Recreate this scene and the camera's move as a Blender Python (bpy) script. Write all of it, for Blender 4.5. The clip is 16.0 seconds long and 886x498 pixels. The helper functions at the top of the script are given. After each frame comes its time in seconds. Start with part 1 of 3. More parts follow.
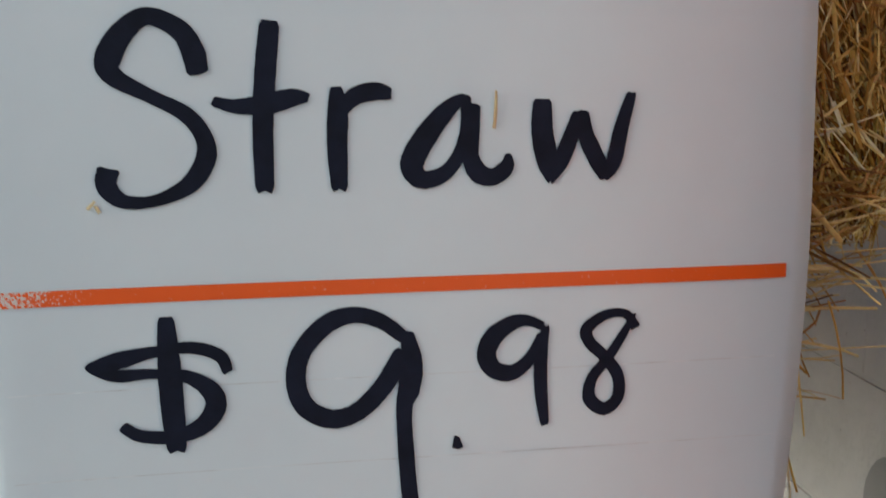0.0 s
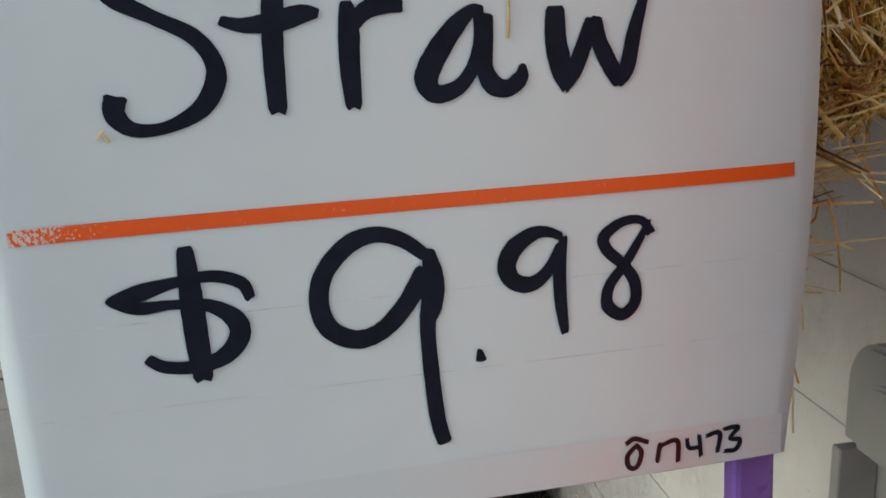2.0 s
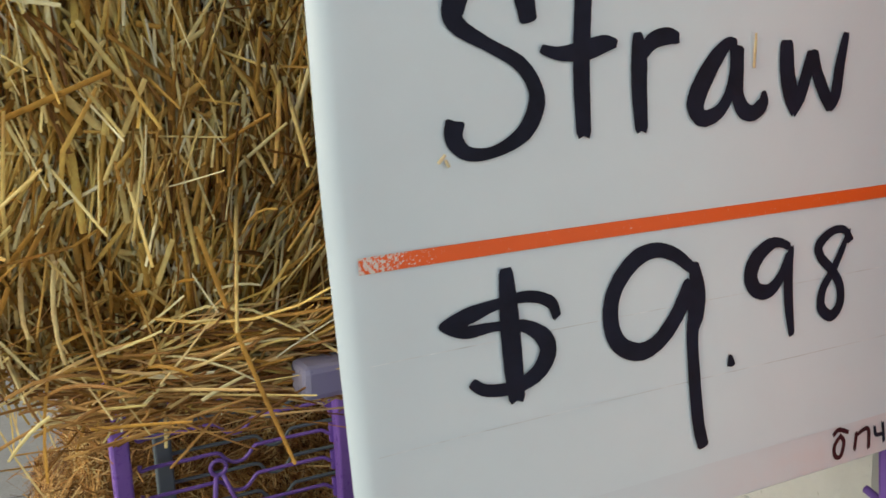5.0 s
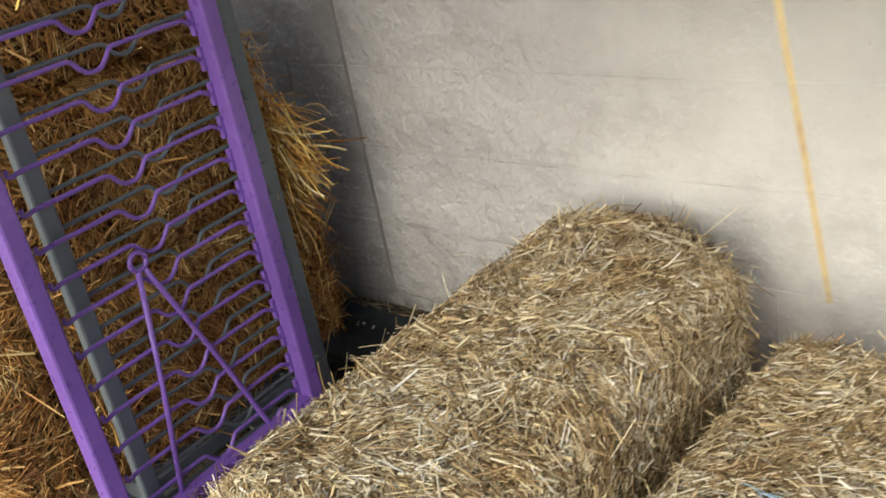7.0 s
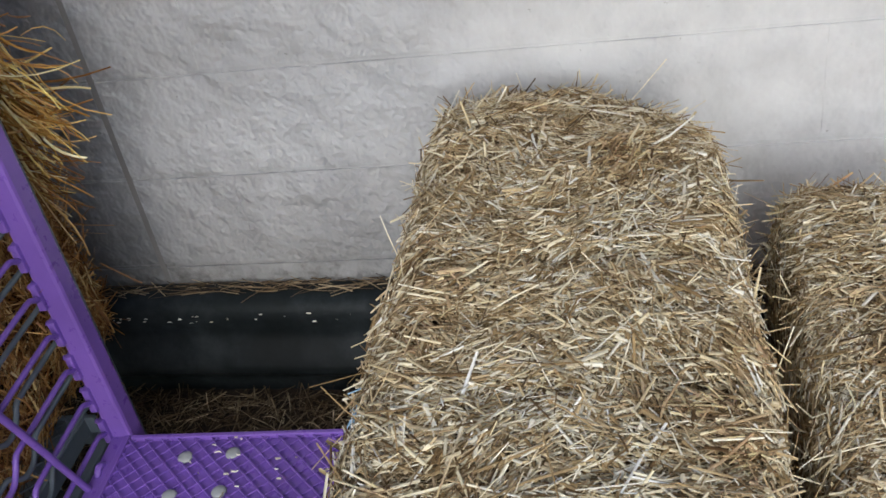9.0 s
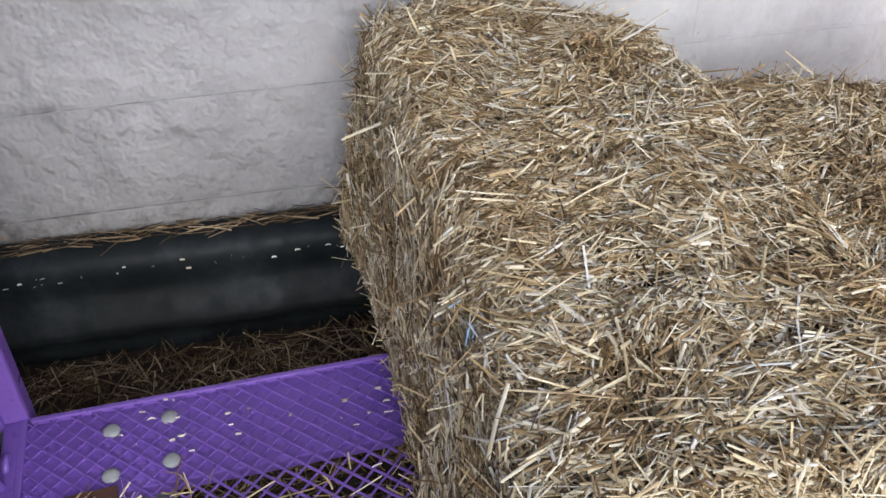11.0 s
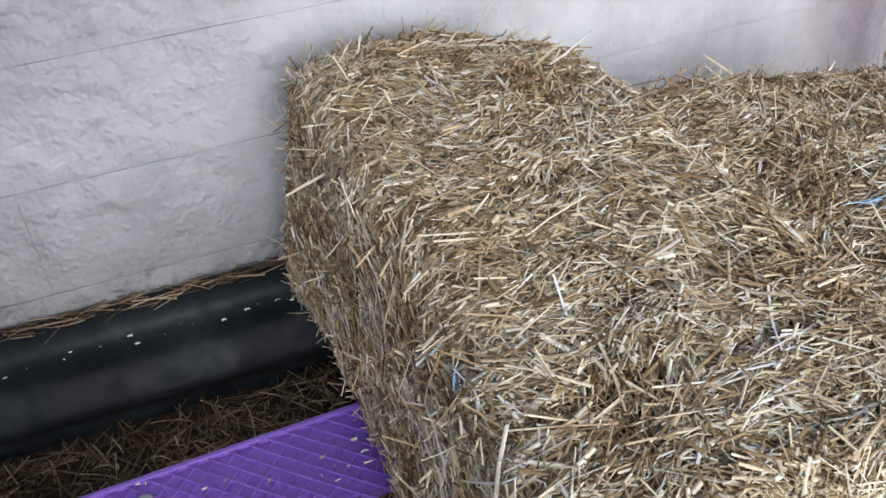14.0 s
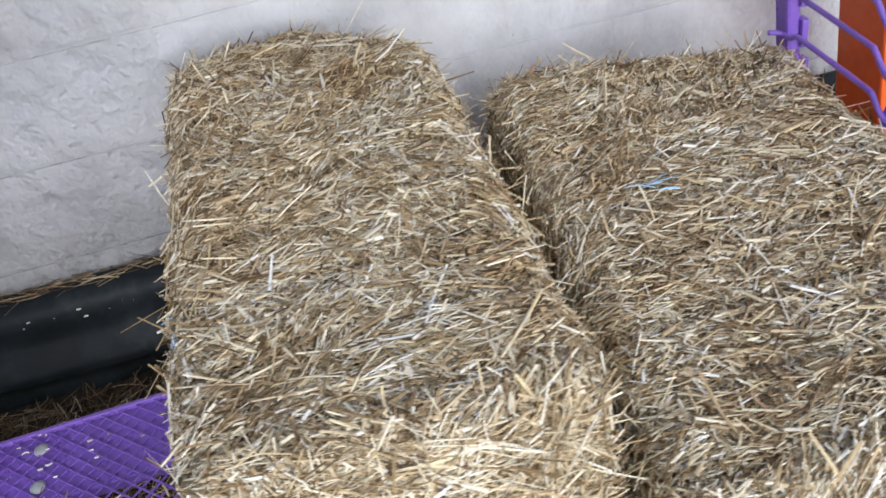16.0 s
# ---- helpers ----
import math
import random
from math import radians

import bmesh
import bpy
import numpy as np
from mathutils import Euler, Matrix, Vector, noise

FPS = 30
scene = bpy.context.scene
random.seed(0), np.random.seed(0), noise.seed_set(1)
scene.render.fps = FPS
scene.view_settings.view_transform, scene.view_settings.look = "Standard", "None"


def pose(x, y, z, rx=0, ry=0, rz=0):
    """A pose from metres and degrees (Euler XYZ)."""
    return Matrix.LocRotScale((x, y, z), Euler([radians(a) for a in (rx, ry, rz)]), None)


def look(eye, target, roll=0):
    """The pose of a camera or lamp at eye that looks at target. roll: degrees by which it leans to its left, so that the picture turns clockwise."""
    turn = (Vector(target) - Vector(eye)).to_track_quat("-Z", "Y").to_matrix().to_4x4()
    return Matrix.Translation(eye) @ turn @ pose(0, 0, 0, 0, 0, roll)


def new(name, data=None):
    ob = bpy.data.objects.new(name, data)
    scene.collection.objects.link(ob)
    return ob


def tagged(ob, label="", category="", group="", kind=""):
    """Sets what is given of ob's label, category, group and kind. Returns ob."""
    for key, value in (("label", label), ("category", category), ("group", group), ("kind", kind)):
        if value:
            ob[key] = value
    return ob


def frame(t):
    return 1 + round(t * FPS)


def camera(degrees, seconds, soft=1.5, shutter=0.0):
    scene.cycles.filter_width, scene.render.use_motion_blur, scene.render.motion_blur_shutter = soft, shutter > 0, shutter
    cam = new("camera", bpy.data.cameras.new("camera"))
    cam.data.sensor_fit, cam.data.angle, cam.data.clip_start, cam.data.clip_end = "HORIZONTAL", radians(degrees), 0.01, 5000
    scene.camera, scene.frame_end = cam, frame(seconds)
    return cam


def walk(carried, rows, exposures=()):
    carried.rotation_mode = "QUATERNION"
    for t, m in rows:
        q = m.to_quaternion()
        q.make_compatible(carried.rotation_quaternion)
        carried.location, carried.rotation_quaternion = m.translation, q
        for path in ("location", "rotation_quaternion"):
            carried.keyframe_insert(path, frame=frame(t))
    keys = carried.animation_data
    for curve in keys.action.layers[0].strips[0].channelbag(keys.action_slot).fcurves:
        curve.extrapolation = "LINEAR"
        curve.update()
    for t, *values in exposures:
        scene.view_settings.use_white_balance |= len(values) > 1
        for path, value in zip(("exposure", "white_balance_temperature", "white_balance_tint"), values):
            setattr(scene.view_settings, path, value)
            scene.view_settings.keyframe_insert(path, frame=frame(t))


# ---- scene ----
cam = camera(49.2, 16.0, 1.5, 0.18)
PATH = [
    (0, (-0.152, 0.203, 1.679), (0.082, 2.158, 1.332), -0.3),
    (0.5, (-0.161, 0.201, 1.64), (0.18, 2.116, 1.178), -1.6),
    (1, (-0.164, 0.194, 1.651), (0.181, 2.097, 1.137), -2.1),
    (1.5, (-0.178, 0.207, 1.641), (0.18, 2.095, 1.083), -2.2),
    (2, (-0.207, 0.218, 1.684), (0.132, 2.116, 1.151), -2.3),
    (2.5, (-0.206, 0.229, 1.697), (0.046, 2.165, 1.265), -3.2),
    (3, (-0.192, 0.235, 1.674), (0.026, 2.187, 1.294), -4.2),
    (3.5, (-0.206, 0.243, 1.669), (-0.0, 2.195, 1.289), -4.4),
    (3.7, (-0.221, 0.249, 1.67), (-0.005, 2.202, 1.299), -4.3),
    (5.8, (-0.829, 0.355, 1.64), (0.313, 1.925, 1.161), -4.0),
    (6, (-0.863, 0.38, 1.624), (0.312, 1.915, 1.112), -5.1),
    (6.2, (-0.91, 0.447, 1.595), (0.316, 1.934, 1.061), -6.0),
    (6.3, (-0.933, 0.495, 1.573), (0.322, 1.958, 1.04), -6.5),
    (6.5, (-0.987, 0.624, 1.535), (0.33, 2.015, 0.958), -8.4),
    (6.6, (-1.012, 0.672, 1.519), (0.318, 2.022, 0.88), -10.0),
    (6.7, (-1.037, 0.713, 1.507), (0.299, 2.028, 0.811), -10.8),
    (6.8, (-1.053, 0.758, 1.492), (0.289, 2.035, 0.738), -11.7),
    (6.9, (-1.051, 0.806, 1.467), (0.282, 2.06, 0.661), -11.5),
    (7, (-1.044, 0.858, 1.441), (0.275, 2.1, 0.595), -11.1),
    (7.5, (-0.916, 1.136, 1.379), (0.296, 2.422, 0.443), -15.9),
    (8, (-0.9, 1.301, 1.339), (0.353, 2.468, 0.306), -16.0),
    (8.5, (-0.971, 1.452, 1.375), (0.594, 2.065, 0.292), -13.4),
    (8.7, (-0.942, 1.495, 1.363), (0.642, 2.018, 0.261), -12.3),
    (10.8, (-0.912, 2.021, 1.304), (0.589, 1.667, 0.03), -0.2),
    (11, (-0.902, 2.027, 1.304), (0.599, 1.708, 0.022), -0.1),
    (11.5, (-0.898, 2.048, 1.288), (0.568, 1.68, -0.021), 1.3),
    (12, (-0.909, 2.07, 1.279), (0.494, 1.62, -0.073), 1.0),
    (12.5, (-0.914, 2.075, 1.277), (0.459, 1.584, -0.091), 0.3),
    (13, (-0.911, 2.079, 1.277), (0.444, 1.568, -0.104), 0.1),
    (13.5, (-0.869, 2.081, 1.312), (0.549, 1.558, 0.002), -0.7),
    (14, (-0.873, 2.068, 1.32), (0.612, 1.583, 0.071), -3.9),
    (14.5, (-0.886, 2.045, 1.3), (0.602, 1.575, 0.049), -5.7),
    (15, (-0.903, 2.04, 1.304), (0.588, 1.578, 0.053), -6.6),
    (15.5, (-0.972, 1.95, 1.313), (0.505, 1.548, 0.025), -7.2),
    (16, (-1.102, 1.625, 1.342), (0.462, 1.491, 0.103), -12.4),
]
walk(cam, [(t, look(eye, target, roll)) for t, eye, target, roll in PATH],
     [(0.0, -0.02, 6400, 1), (1.4, 0.0, 6850, -1), (2.0, -0.03, 6400, -1), (3.7, -0.03, 6350, -1), (5.8, 0.29, 6950, 0), (6.5, 0.46, 7000, 1), (7.1, 0.54, 6700, 4), (8.0, 0.68, 5850, 5), (8.7, 0.35, 5750, 6), (11.0, 0.50, 5700, 11), (13.0, 0.57, 5550, 11), (16.0, 0.52, 5450, 10.5)])

# ---- world and sun: an overcast day, open on the street side ----
world = bpy.data.worlds.new("overcast_sky")
scene.world = world
world.use_nodes = True
wn = world.node_tree
sky = wn.nodes.new("ShaderNodeTexSky")
sky.sky_type, sky.sun_disc = "NISHITA", False
sky.sun_elevation, sky.sun_rotation = radians(29), radians(-97)
sky.air_density, sky.dust_density, sky.ozone_density = 1.0, 2.6, 1.0
wn.links.new(sky.outputs[0], wn.nodes["Background"].inputs[0])
wn.nodes["Background"].inputs[1].default_value = 0.115
sun = new("sun", bpy.data.lights.new("sun", "SUN"))
sun.data.energy, sun.data.angle, sun.data.color = 1.5, radians(52), (1.0, 0.985, 0.96)
sun.matrix_world = look((-6, 0.5, 3.8), (0, 1.2, 0.5))


# ---- materials ----
def shader(name, rough=0.6, metal=0.0):
    m = bpy.data.materials.new(name)
    m.use_nodes = True
    n = m.node_tree
    b = n.nodes["Principled BSDF"]
    b.inputs["Roughness"].default_value, b.inputs["Metallic"].default_value = rough, metal
    return m, n, b


def node(n, kind, **values):
    made = n.nodes.new(kind)
    for key, value in values.items():
        made.inputs[key].default_value = value
    return made


def ramp(n, source, stops):
    r = n.nodes.new("ShaderNodeValToRGB")
    e = r.color_ramp.elements
    while len(e) < len(stops):
        e.new(0.5)
    for k, (p, c) in enumerate(stops):
        e[k].position, e[k].color = p, (*c, 1)
    n.links.new(source, r.inputs[0])
    return r.outputs[0]


def bumped(n, b, source, strength, distance):
    bump = node(n, "ShaderNodeBump", Strength=strength, Distance=distance)
    n.links.new(source, bump.inputs["Height"])
    n.links.new(bump.outputs[0], b.inputs["Normal"])


def mixed(n, factor, a, c, kind="MIX"):
    m = n.nodes.new("ShaderNodeMix")
    m.data_type, m.blend_type = "RGBA", kind
    for source, slot in ((factor, m.inputs[0]), (a, m.inputs[6]), (c, m.inputs[7])):
        if hasattr(source, "node"):
            n.links.new(source, slot)
        else:
            slot.default_value = source if isinstance(source, float) else (*source, 1)
    return m.outputs[2]


def coords(n):
    return n.nodes.new("ShaderNodeTexCoord").outputs["Object"]


def world_place(n):
    return n.nodes.new("ShaderNodeNewGeometry").outputs["Position"]


def noise_of(n, place, scale, detail=6.0, rough=0.6):
    t = node(n, "ShaderNodeTexNoise", Scale=scale, Detail=detail, Roughness=rough)
    n.links.new(place, t.inputs["Vector"])
    return t.outputs["Fac"]


def straw_material(name, stops, shine=0.55):
    m, n, b = shader(name, shine)
    island = n.nodes.new("ShaderNodeNewGeometry").outputs["Random Per Island"]
    base = ramp(n, island, stops)
    streak = noise_of(n, world_place(n), 160, 3)
    patch = noise_of(n, world_place(n), 9, 3)
    col = mixed(n, 0.5, base, ramp(n, streak, [(0.3, (0.35, 0.32, 0.28)), (0.7, (0.75, 0.72, 0.66))]), "OVERLAY")
    col = mixed(n, 0.55, col, ramp(n, patch, [(0.33, (0.25, 0.18, 0.10)), (0.5, (0.5, 0.47, 0.42)), (0.66, (0.70, 0.69, 0.66))]), "OVERLAY")
    n.links.new(col, b.inputs["Base Color"])
    b.inputs["Specular IOR Level"].default_value = 0.28
    bumped(n, b, streak, 0.35, 0.001)
    return m


def painted(name, colour, rough=0.4, wear=(0.5, 0.5, 0.5), amount=0.62, grain=60):
    m, n, b = shader(name, rough)
    p = world_place(n)
    dust = ramp(n, noise_of(n, p, 14, 8, 0.7), [(amount, (0, 0, 0)), (amount + 0.12, (0.55, 0.55, 0.55))])
    tone = noise_of(n, p, 3.5, 4)
    dark = tuple(c * 0.78 for c in colour)
    lit = tuple(min(1, c * 1.12) for c in colour)
    col = mixed(n, dust, ramp(n, tone, [(0.3, dark), (0.7, lit)]), wear)
    n.links.new(col, b.inputs["Base Color"])
    n.links.new(ramp(n, noise_of(n, p, grain, 4), [(0.3, (rough - 0.12,) * 3), (0.7, (rough + 0.15,) * 3)]), b.inputs["Roughness"])
    bumped(n, b, noise_of(n, p, grain * 3, 4), 0.12, 0.001)
    return m


STRAW = straw_material("pale_straw", [(0.0, (0.10, 0.062, 0.027)), (0.22, (0.30, 0.218, 0.110)), (0.5, (0.55, 0.450, 0.285)), (0.78, (0.75, 0.66, 0.495)), (0.95, (0.87, 0.80, 0.645)), (1.0, (0.90, 0.87, 0.80))])
GOLD = straw_material("golden_straw", [(0.0, (0.15, 0.066, 0.012)), (0.25, (0.42, 0.225, 0.042)), (0.55, (0.66, 0.455, 0.130)), (0.85, (0.80, 0.66, 0.33)), (1.0, (0.90, 0.83, 0.62))])
# the russet below includes the browner shade over the grey rack's bales
RUSSET = straw_material("russet_straw", [(0.0, (0.12, 0.050, 0.014)), (0.3, (0.34, 0.170, 0.050)), (0.7, (0.53, 0.320, 0.115)), (1.0, (0.76, 0.58, 0.30))])
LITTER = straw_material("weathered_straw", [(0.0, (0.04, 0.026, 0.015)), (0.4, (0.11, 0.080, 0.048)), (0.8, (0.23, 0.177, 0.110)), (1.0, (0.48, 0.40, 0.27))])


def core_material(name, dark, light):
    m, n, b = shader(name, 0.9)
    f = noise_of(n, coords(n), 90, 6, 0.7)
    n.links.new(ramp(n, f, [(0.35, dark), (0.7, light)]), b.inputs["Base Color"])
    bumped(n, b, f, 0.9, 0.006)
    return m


# core coloured near black, so the gaps between stalks carry painted shade
CORE = core_material("bale_gap_shade", (0.02, 0.011, 0.004), (0.10, 0.06, 0.026))

PURPLE = painted("purple_paint", (0.220, 0.114, 0.475), 0.34, (0.42, 0.36, 0.55), 0.64)
BRACKET = painted("lavender_plastic", (0.26, 0.25, 0.36), 0.35, (0.4, 0.4, 0.45), 0.62)
GREY = painted("grey_paint", (0.15, 0.18, 0.21), 0.42, (0.3, 0.3, 0.3), 0.68)
ORANGE = painted("orange_paint", (0.80, 0.120, 0.006), 0.5, (0.45, 0.2, 0.1), 0.74)
PLASTIC = painted("grey_plastic", (0.40, 0.42, 0.42), 0.5, (0.3, 0.3, 0.28), 0.7)
SMOKED = painted("dark_grey_plastic", (0.12, 0.125, 0.12), 0.4, (0.2, 0.2, 0.2), 0.75)
ZINC = painted("zinc", (0.36, 0.37, 0.37), 0.35, (0.25, 0.24, 0.2), 0.62)
RUBBER = painted("black_rubber", (0.028, 0.030, 0.034), 0.45, (0.10, 0.10, 0.10), 0.66)
CARD = painted("brown_cardboard", (0.10, 0.044, 0.028), 0.9, (0.13, 0.065, 0.04), 0.6)
FILM = painted("clear_film", (0.62, 0.64, 0.70), 0.18, (0.4, 0.4, 0.4), 0.7)
FILM.node_tree.nodes["Principled BSDF"].inputs["Alpha"].default_value = 0.45
TWINE = painted("blue_twine", (0.38, 0.55, 0.70), 0.5, (0.5, 0.6, 0.7), 0.6)


def wall_material(name="painted_block", tone=1.12):
    m, n, b = shader(name, 0.75)
    p = world_place(n)
    grime = noise_of(n, p, 2.2, 7, 0.65)
    col = ramp(n, grime, [(0.3, (0.47 * tone, 0.47 * tone, 0.465 * tone)), (0.5, (0.64 * tone, 0.64 * tone, 0.635 * tone)), (0.75, (0.73 * tone, 0.73 * tone, 0.72 * tone))])
    specks = ramp(n, noise_of(n, p, 75, 3, 0.5), [(0.22, (0.45, 0.42, 0.38)), (0.27, (1, 1, 1))])
    col = mixed(n, 0.55, col, specks, "MULTIPLY")
    # dirt at the wall's foot, plus shade put into the colour above, ragged on top
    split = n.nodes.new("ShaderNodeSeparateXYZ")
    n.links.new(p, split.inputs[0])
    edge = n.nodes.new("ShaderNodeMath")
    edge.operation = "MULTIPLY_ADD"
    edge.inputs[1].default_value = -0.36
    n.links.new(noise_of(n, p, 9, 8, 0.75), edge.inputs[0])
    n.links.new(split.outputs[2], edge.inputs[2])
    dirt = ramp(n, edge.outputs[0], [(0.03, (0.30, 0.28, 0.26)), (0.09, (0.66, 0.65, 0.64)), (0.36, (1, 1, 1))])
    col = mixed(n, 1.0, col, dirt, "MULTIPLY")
    # shade towards the control joint put into the paint colour; wrinkles deepen there too
    side = n.nodes.new("ShaderNodeMath")
    side.operation = "MULTIPLY_ADD"
    side.inputs[1].default_value = 0.7
    n.links.new(noise_of(n, p, 3.5, 6, 0.65), side.inputs[0])
    n.links.new(split.outputs[1], side.inputs[2])
    shade_and_wrinkle = node(n, "ShaderNodeMapRange", **{"From Min": 1.85, "From Max": 2.45, "To Min": 0.0, "To Max": 1.0})
    n.links.new(side.outputs[0], shade_and_wrinkle.inputs[0])
    col = mixed(n, shade_and_wrinkle.outputs[0], col, (0.63, 0.63, 0.64), "MULTIPLY")
    n.links.new(col, b.inputs["Base Color"])
    lump = noise_of(n, p, 15, 3, 0.5)
    fine = noise_of(n, p, 120, 5, 0.6)
    add = n.nodes.new("ShaderNodeMath")
    add.operation = "MULTIPLY_ADD"
    add.inputs[1].default_value = 0.05
    n.links.new(fine, add.inputs[0])
    n.links.new(lump, add.inputs[2])
    wrinkle = node(n, "ShaderNodeMapRange", **{"From Min": 0.0, "From Max": 1.0, "To Min": 0.50, "To Max": 1.25})
    n.links.new(shade_and_wrinkle.outputs[0], wrinkle.inputs[0])
    deep = n.nodes.new("ShaderNodeMath")
    deep.operation = "MULTIPLY"
    n.links.new(add.outputs[0], deep.inputs[0])
    n.links.new(wrinkle.outputs[0], deep.inputs[1])
    bumped(n, b, deep.outputs[0], 0.8, 0.034)
    return m


def rail_material():
    m, n, b = shader("black_green_steel", 0.45)
    p = world_place(n)
    f = noise_of(n, p, 5, 8, 0.7)
    n.links.new(ramp(n, f, [(0.3, (0.0035, 0.005, 0.005)), (0.5, (0.010, 0.013, 0.014)), (0.8, (0.042, 0.049, 0.053))]), b.inputs["Base Color"])
    n.links.new(ramp(n, noise_of(n, p, 30, 5), [(0.3, (0.42,) * 3), (0.7, (0.7,) * 3)]), b.inputs["Roughness"])
    b.inputs["Specular IOR Level"].default_value = 0.22
    bumped(n, b, noise_of(n, p, 60, 5), 0.2, 0.002)
    return m


def concrete_material():
    m, n, b = shader("pavement_concrete", 0.85)
    p = world_place(n)
    f = noise_of(n, p, 1.3, 9, 0.7)
    g = noise_of(n, p, 90, 4, 0.6)
    col = ramp(n, f, [(0.3, (0.27, 0.258, 0.245)), (0.7, (0.42, 0.405, 0.385))])
    col = mixed(n, 0.5, col, ramp(n, g, [(0.3, (0.4, 0.38, 0.36)), (0.7, (0.62, 0.6, 0.58))]), "OVERLAY")
    n.links.new(col, b.inputs["Base Color"])
    bumped(n, b, g, 0.4, 0.003)
    return m


def sheet_material():
    m, n, b = shader("white_card", 0.38)
    p = coords(n)
    f = noise_of(n, p, 4, 5)
    n.links.new(ramp(n, f, [(0.3, (0.61, 0.69, 0.77)), (0.7, (0.67, 0.75, 0.83))]), b.inputs["Base Color"])
    bumped(n, b, noise_of(n, p, 9, 2), 0.05, 0.004)
    return m


def stripe_material():
    m, n, b = shader("orange_print", 0.45)
    p = coords(n)
    place = n.nodes.new("ShaderNodeSeparateXYZ")
    n.links.new(p, place.inputs[0])
    span = node(n, "ShaderNodeMapRange", **{"From Min": -0.375, "From Max": -0.315, "To Min": 0.15, "To Max": -0.07})
    n.links.new(place.outputs[0], span.inputs[0])
    f = noise_of(n, p, 420, 3, 0.7)
    add = n.nodes.new("ShaderNodeMath")
    add.operation = "ADD"
    n.links.new(f, add.inputs[0])
    n.links.new(span.outputs[0], add.inputs[1])
    worn = ramp(n, add.outputs[0], [(0.60, (0, 0, 0)), (0.66, (1, 1, 1))])
    n.links.new(mixed(n, worn, (0.80, 0.105, 0.006), (0.68, 0.62, 0.60)), b.inputs["Base Color"])
    return m


def ink_material(name, colour, rough):
    m, n, b = shader(name, rough)
    f = noise_of(n, coords(n), 35, 4, 0.6)
    b.inputs["Specular IOR Level"].default_value = 0.2
    n.links.new(ramp(n, f, [(0.35, colour), (0.7, tuple(c * 1.8 + 0.002 for c in colour))]), b.inputs["Base Color"])
    return m


def tape_material():
    m, n, b = shader("smeared_tape", 0.36)
    p = coords(n)
    place = n.nodes.new("ShaderNodeSeparateXYZ")
    n.links.new(p, place.inputs[0])
    near = node(n, "ShaderNodeMapRange", **{"From Min": -0.15, "From Max": 0.06, "To Min": 0.0, "To Max": 0.75})
    n.links.new(place.outputs[0], near.inputs[0])
    blot = ramp(n, noise_of(n, p, 12, 4), [(0.35, (0, 0, 0)), (0.65, (1, 1, 1))])
    pink = n.nodes.new("ShaderNodeMath")
    pink.operation = "MULTIPLY"
    n.links.new(near.outputs[0], pink.inputs[0])
    n.links.new(blot, pink.inputs[1])
    n.links.new(mixed(n, pink.outputs[0], (0.62, 0.69, 0.77), (0.68, 0.59, 0.63)), b.inputs["Base Color"])
    return m


# same painted block beyond the joint, slightly greyer, with its shade in the tone
SHADED_GREY_WALL = wall_material("shaded_grey_block", 0.86)
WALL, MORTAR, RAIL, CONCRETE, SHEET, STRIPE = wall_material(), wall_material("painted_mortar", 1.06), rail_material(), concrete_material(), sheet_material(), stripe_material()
INK = ink_material("blue_black_ink", (0.0030, 0.0048, 0.0150), 0.62)
RED_INK = ink_material("red_black_ink", (0.03, 0.004, 0.008), 0.6)
RULE = ink_material("grey_rule", (0.46, 0.49, 0.53), 0.6)
TAPE = tape_material()
SEALANT = painted("dark_sealant", (0.24, 0.23, 0.22), 0.8, (0.2, 0.19, 0.17), 0.55)


# ---- building helpers ----
def mesh_of(name, bm, material):
    me = bpy.data.meshes.new(name)
    bm.to_mesh(me)
    bm.free()
    me.materials.append(material)
    return me


def part(name, bm, material, parent=None, label="", smooth=False):
    ob = new(name, mesh_of(name, bm, material) if isinstance(bm, bmesh.types.BMesh) else bm)
    if smooth:
        ob.data.polygons.foreach_set("use_smooth", [True] * len(ob.data.polygons))
    if parent:
        ob.parent = parent
    return tagged(ob, label)


def box(x0, x1, y0, y1, z0, z1, bevel=0.0, bm=None):
    bm = bm or bmesh.new()
    m = Matrix.Translation(((x0 + x1) / 2, (y0 + y1) / 2, (z0 + z1) / 2)) @ Matrix.Diagonal((x1 - x0, y1 - y0, z1 - z0, 1))
    made = bmesh.ops.create_cube(bm, size=1, matrix=m)
    if bevel:
        edges = {e for v in made["verts"] for e in v.link_edges}
        bmesh.ops.bevel(bm, geom=list(edges), offset=bevel, segments=2, affect="EDGES", profile=0.5)
    return bm


def smooth_line(points, step=8):
    """Points along a rounded line through the given ones."""
    p = [Vector(q) for q in points]
    p = [p[0] * 2 - p[1]] + p + [p[-1] * 2 - p[-2]]
    out = []
    for a, b, c, d in zip(p, p[1:], p[2:], p[3:]):
        for k in range(step):
            t = k / step
            out.append(0.5 * (2 * b + (c - a) * t + (2 * a - 5 * b + 4 * c - d) * t * t + (3 * b - a - 3 * c + d) * t ** 3))
    return out + [p[-2]]


def tube(points, radius, sides=8, bm=None):
    bm = bm or bmesh.new()
    rings = []
    for k, p in enumerate(points):
        d = (points[min(k + 1, len(points) - 1)] - points[max(k - 1, 0)]).normalized()
        a = d.cross(Vector((0.31, 0.9, 0.22))).normalized()
        b = d.cross(a)
        rings.append([bm.verts.new(p + radius * (a * math.cos(2 * math.pi * i / sides) + b * math.sin(2 * math.pi * i / sides))) for i in range(sides)])
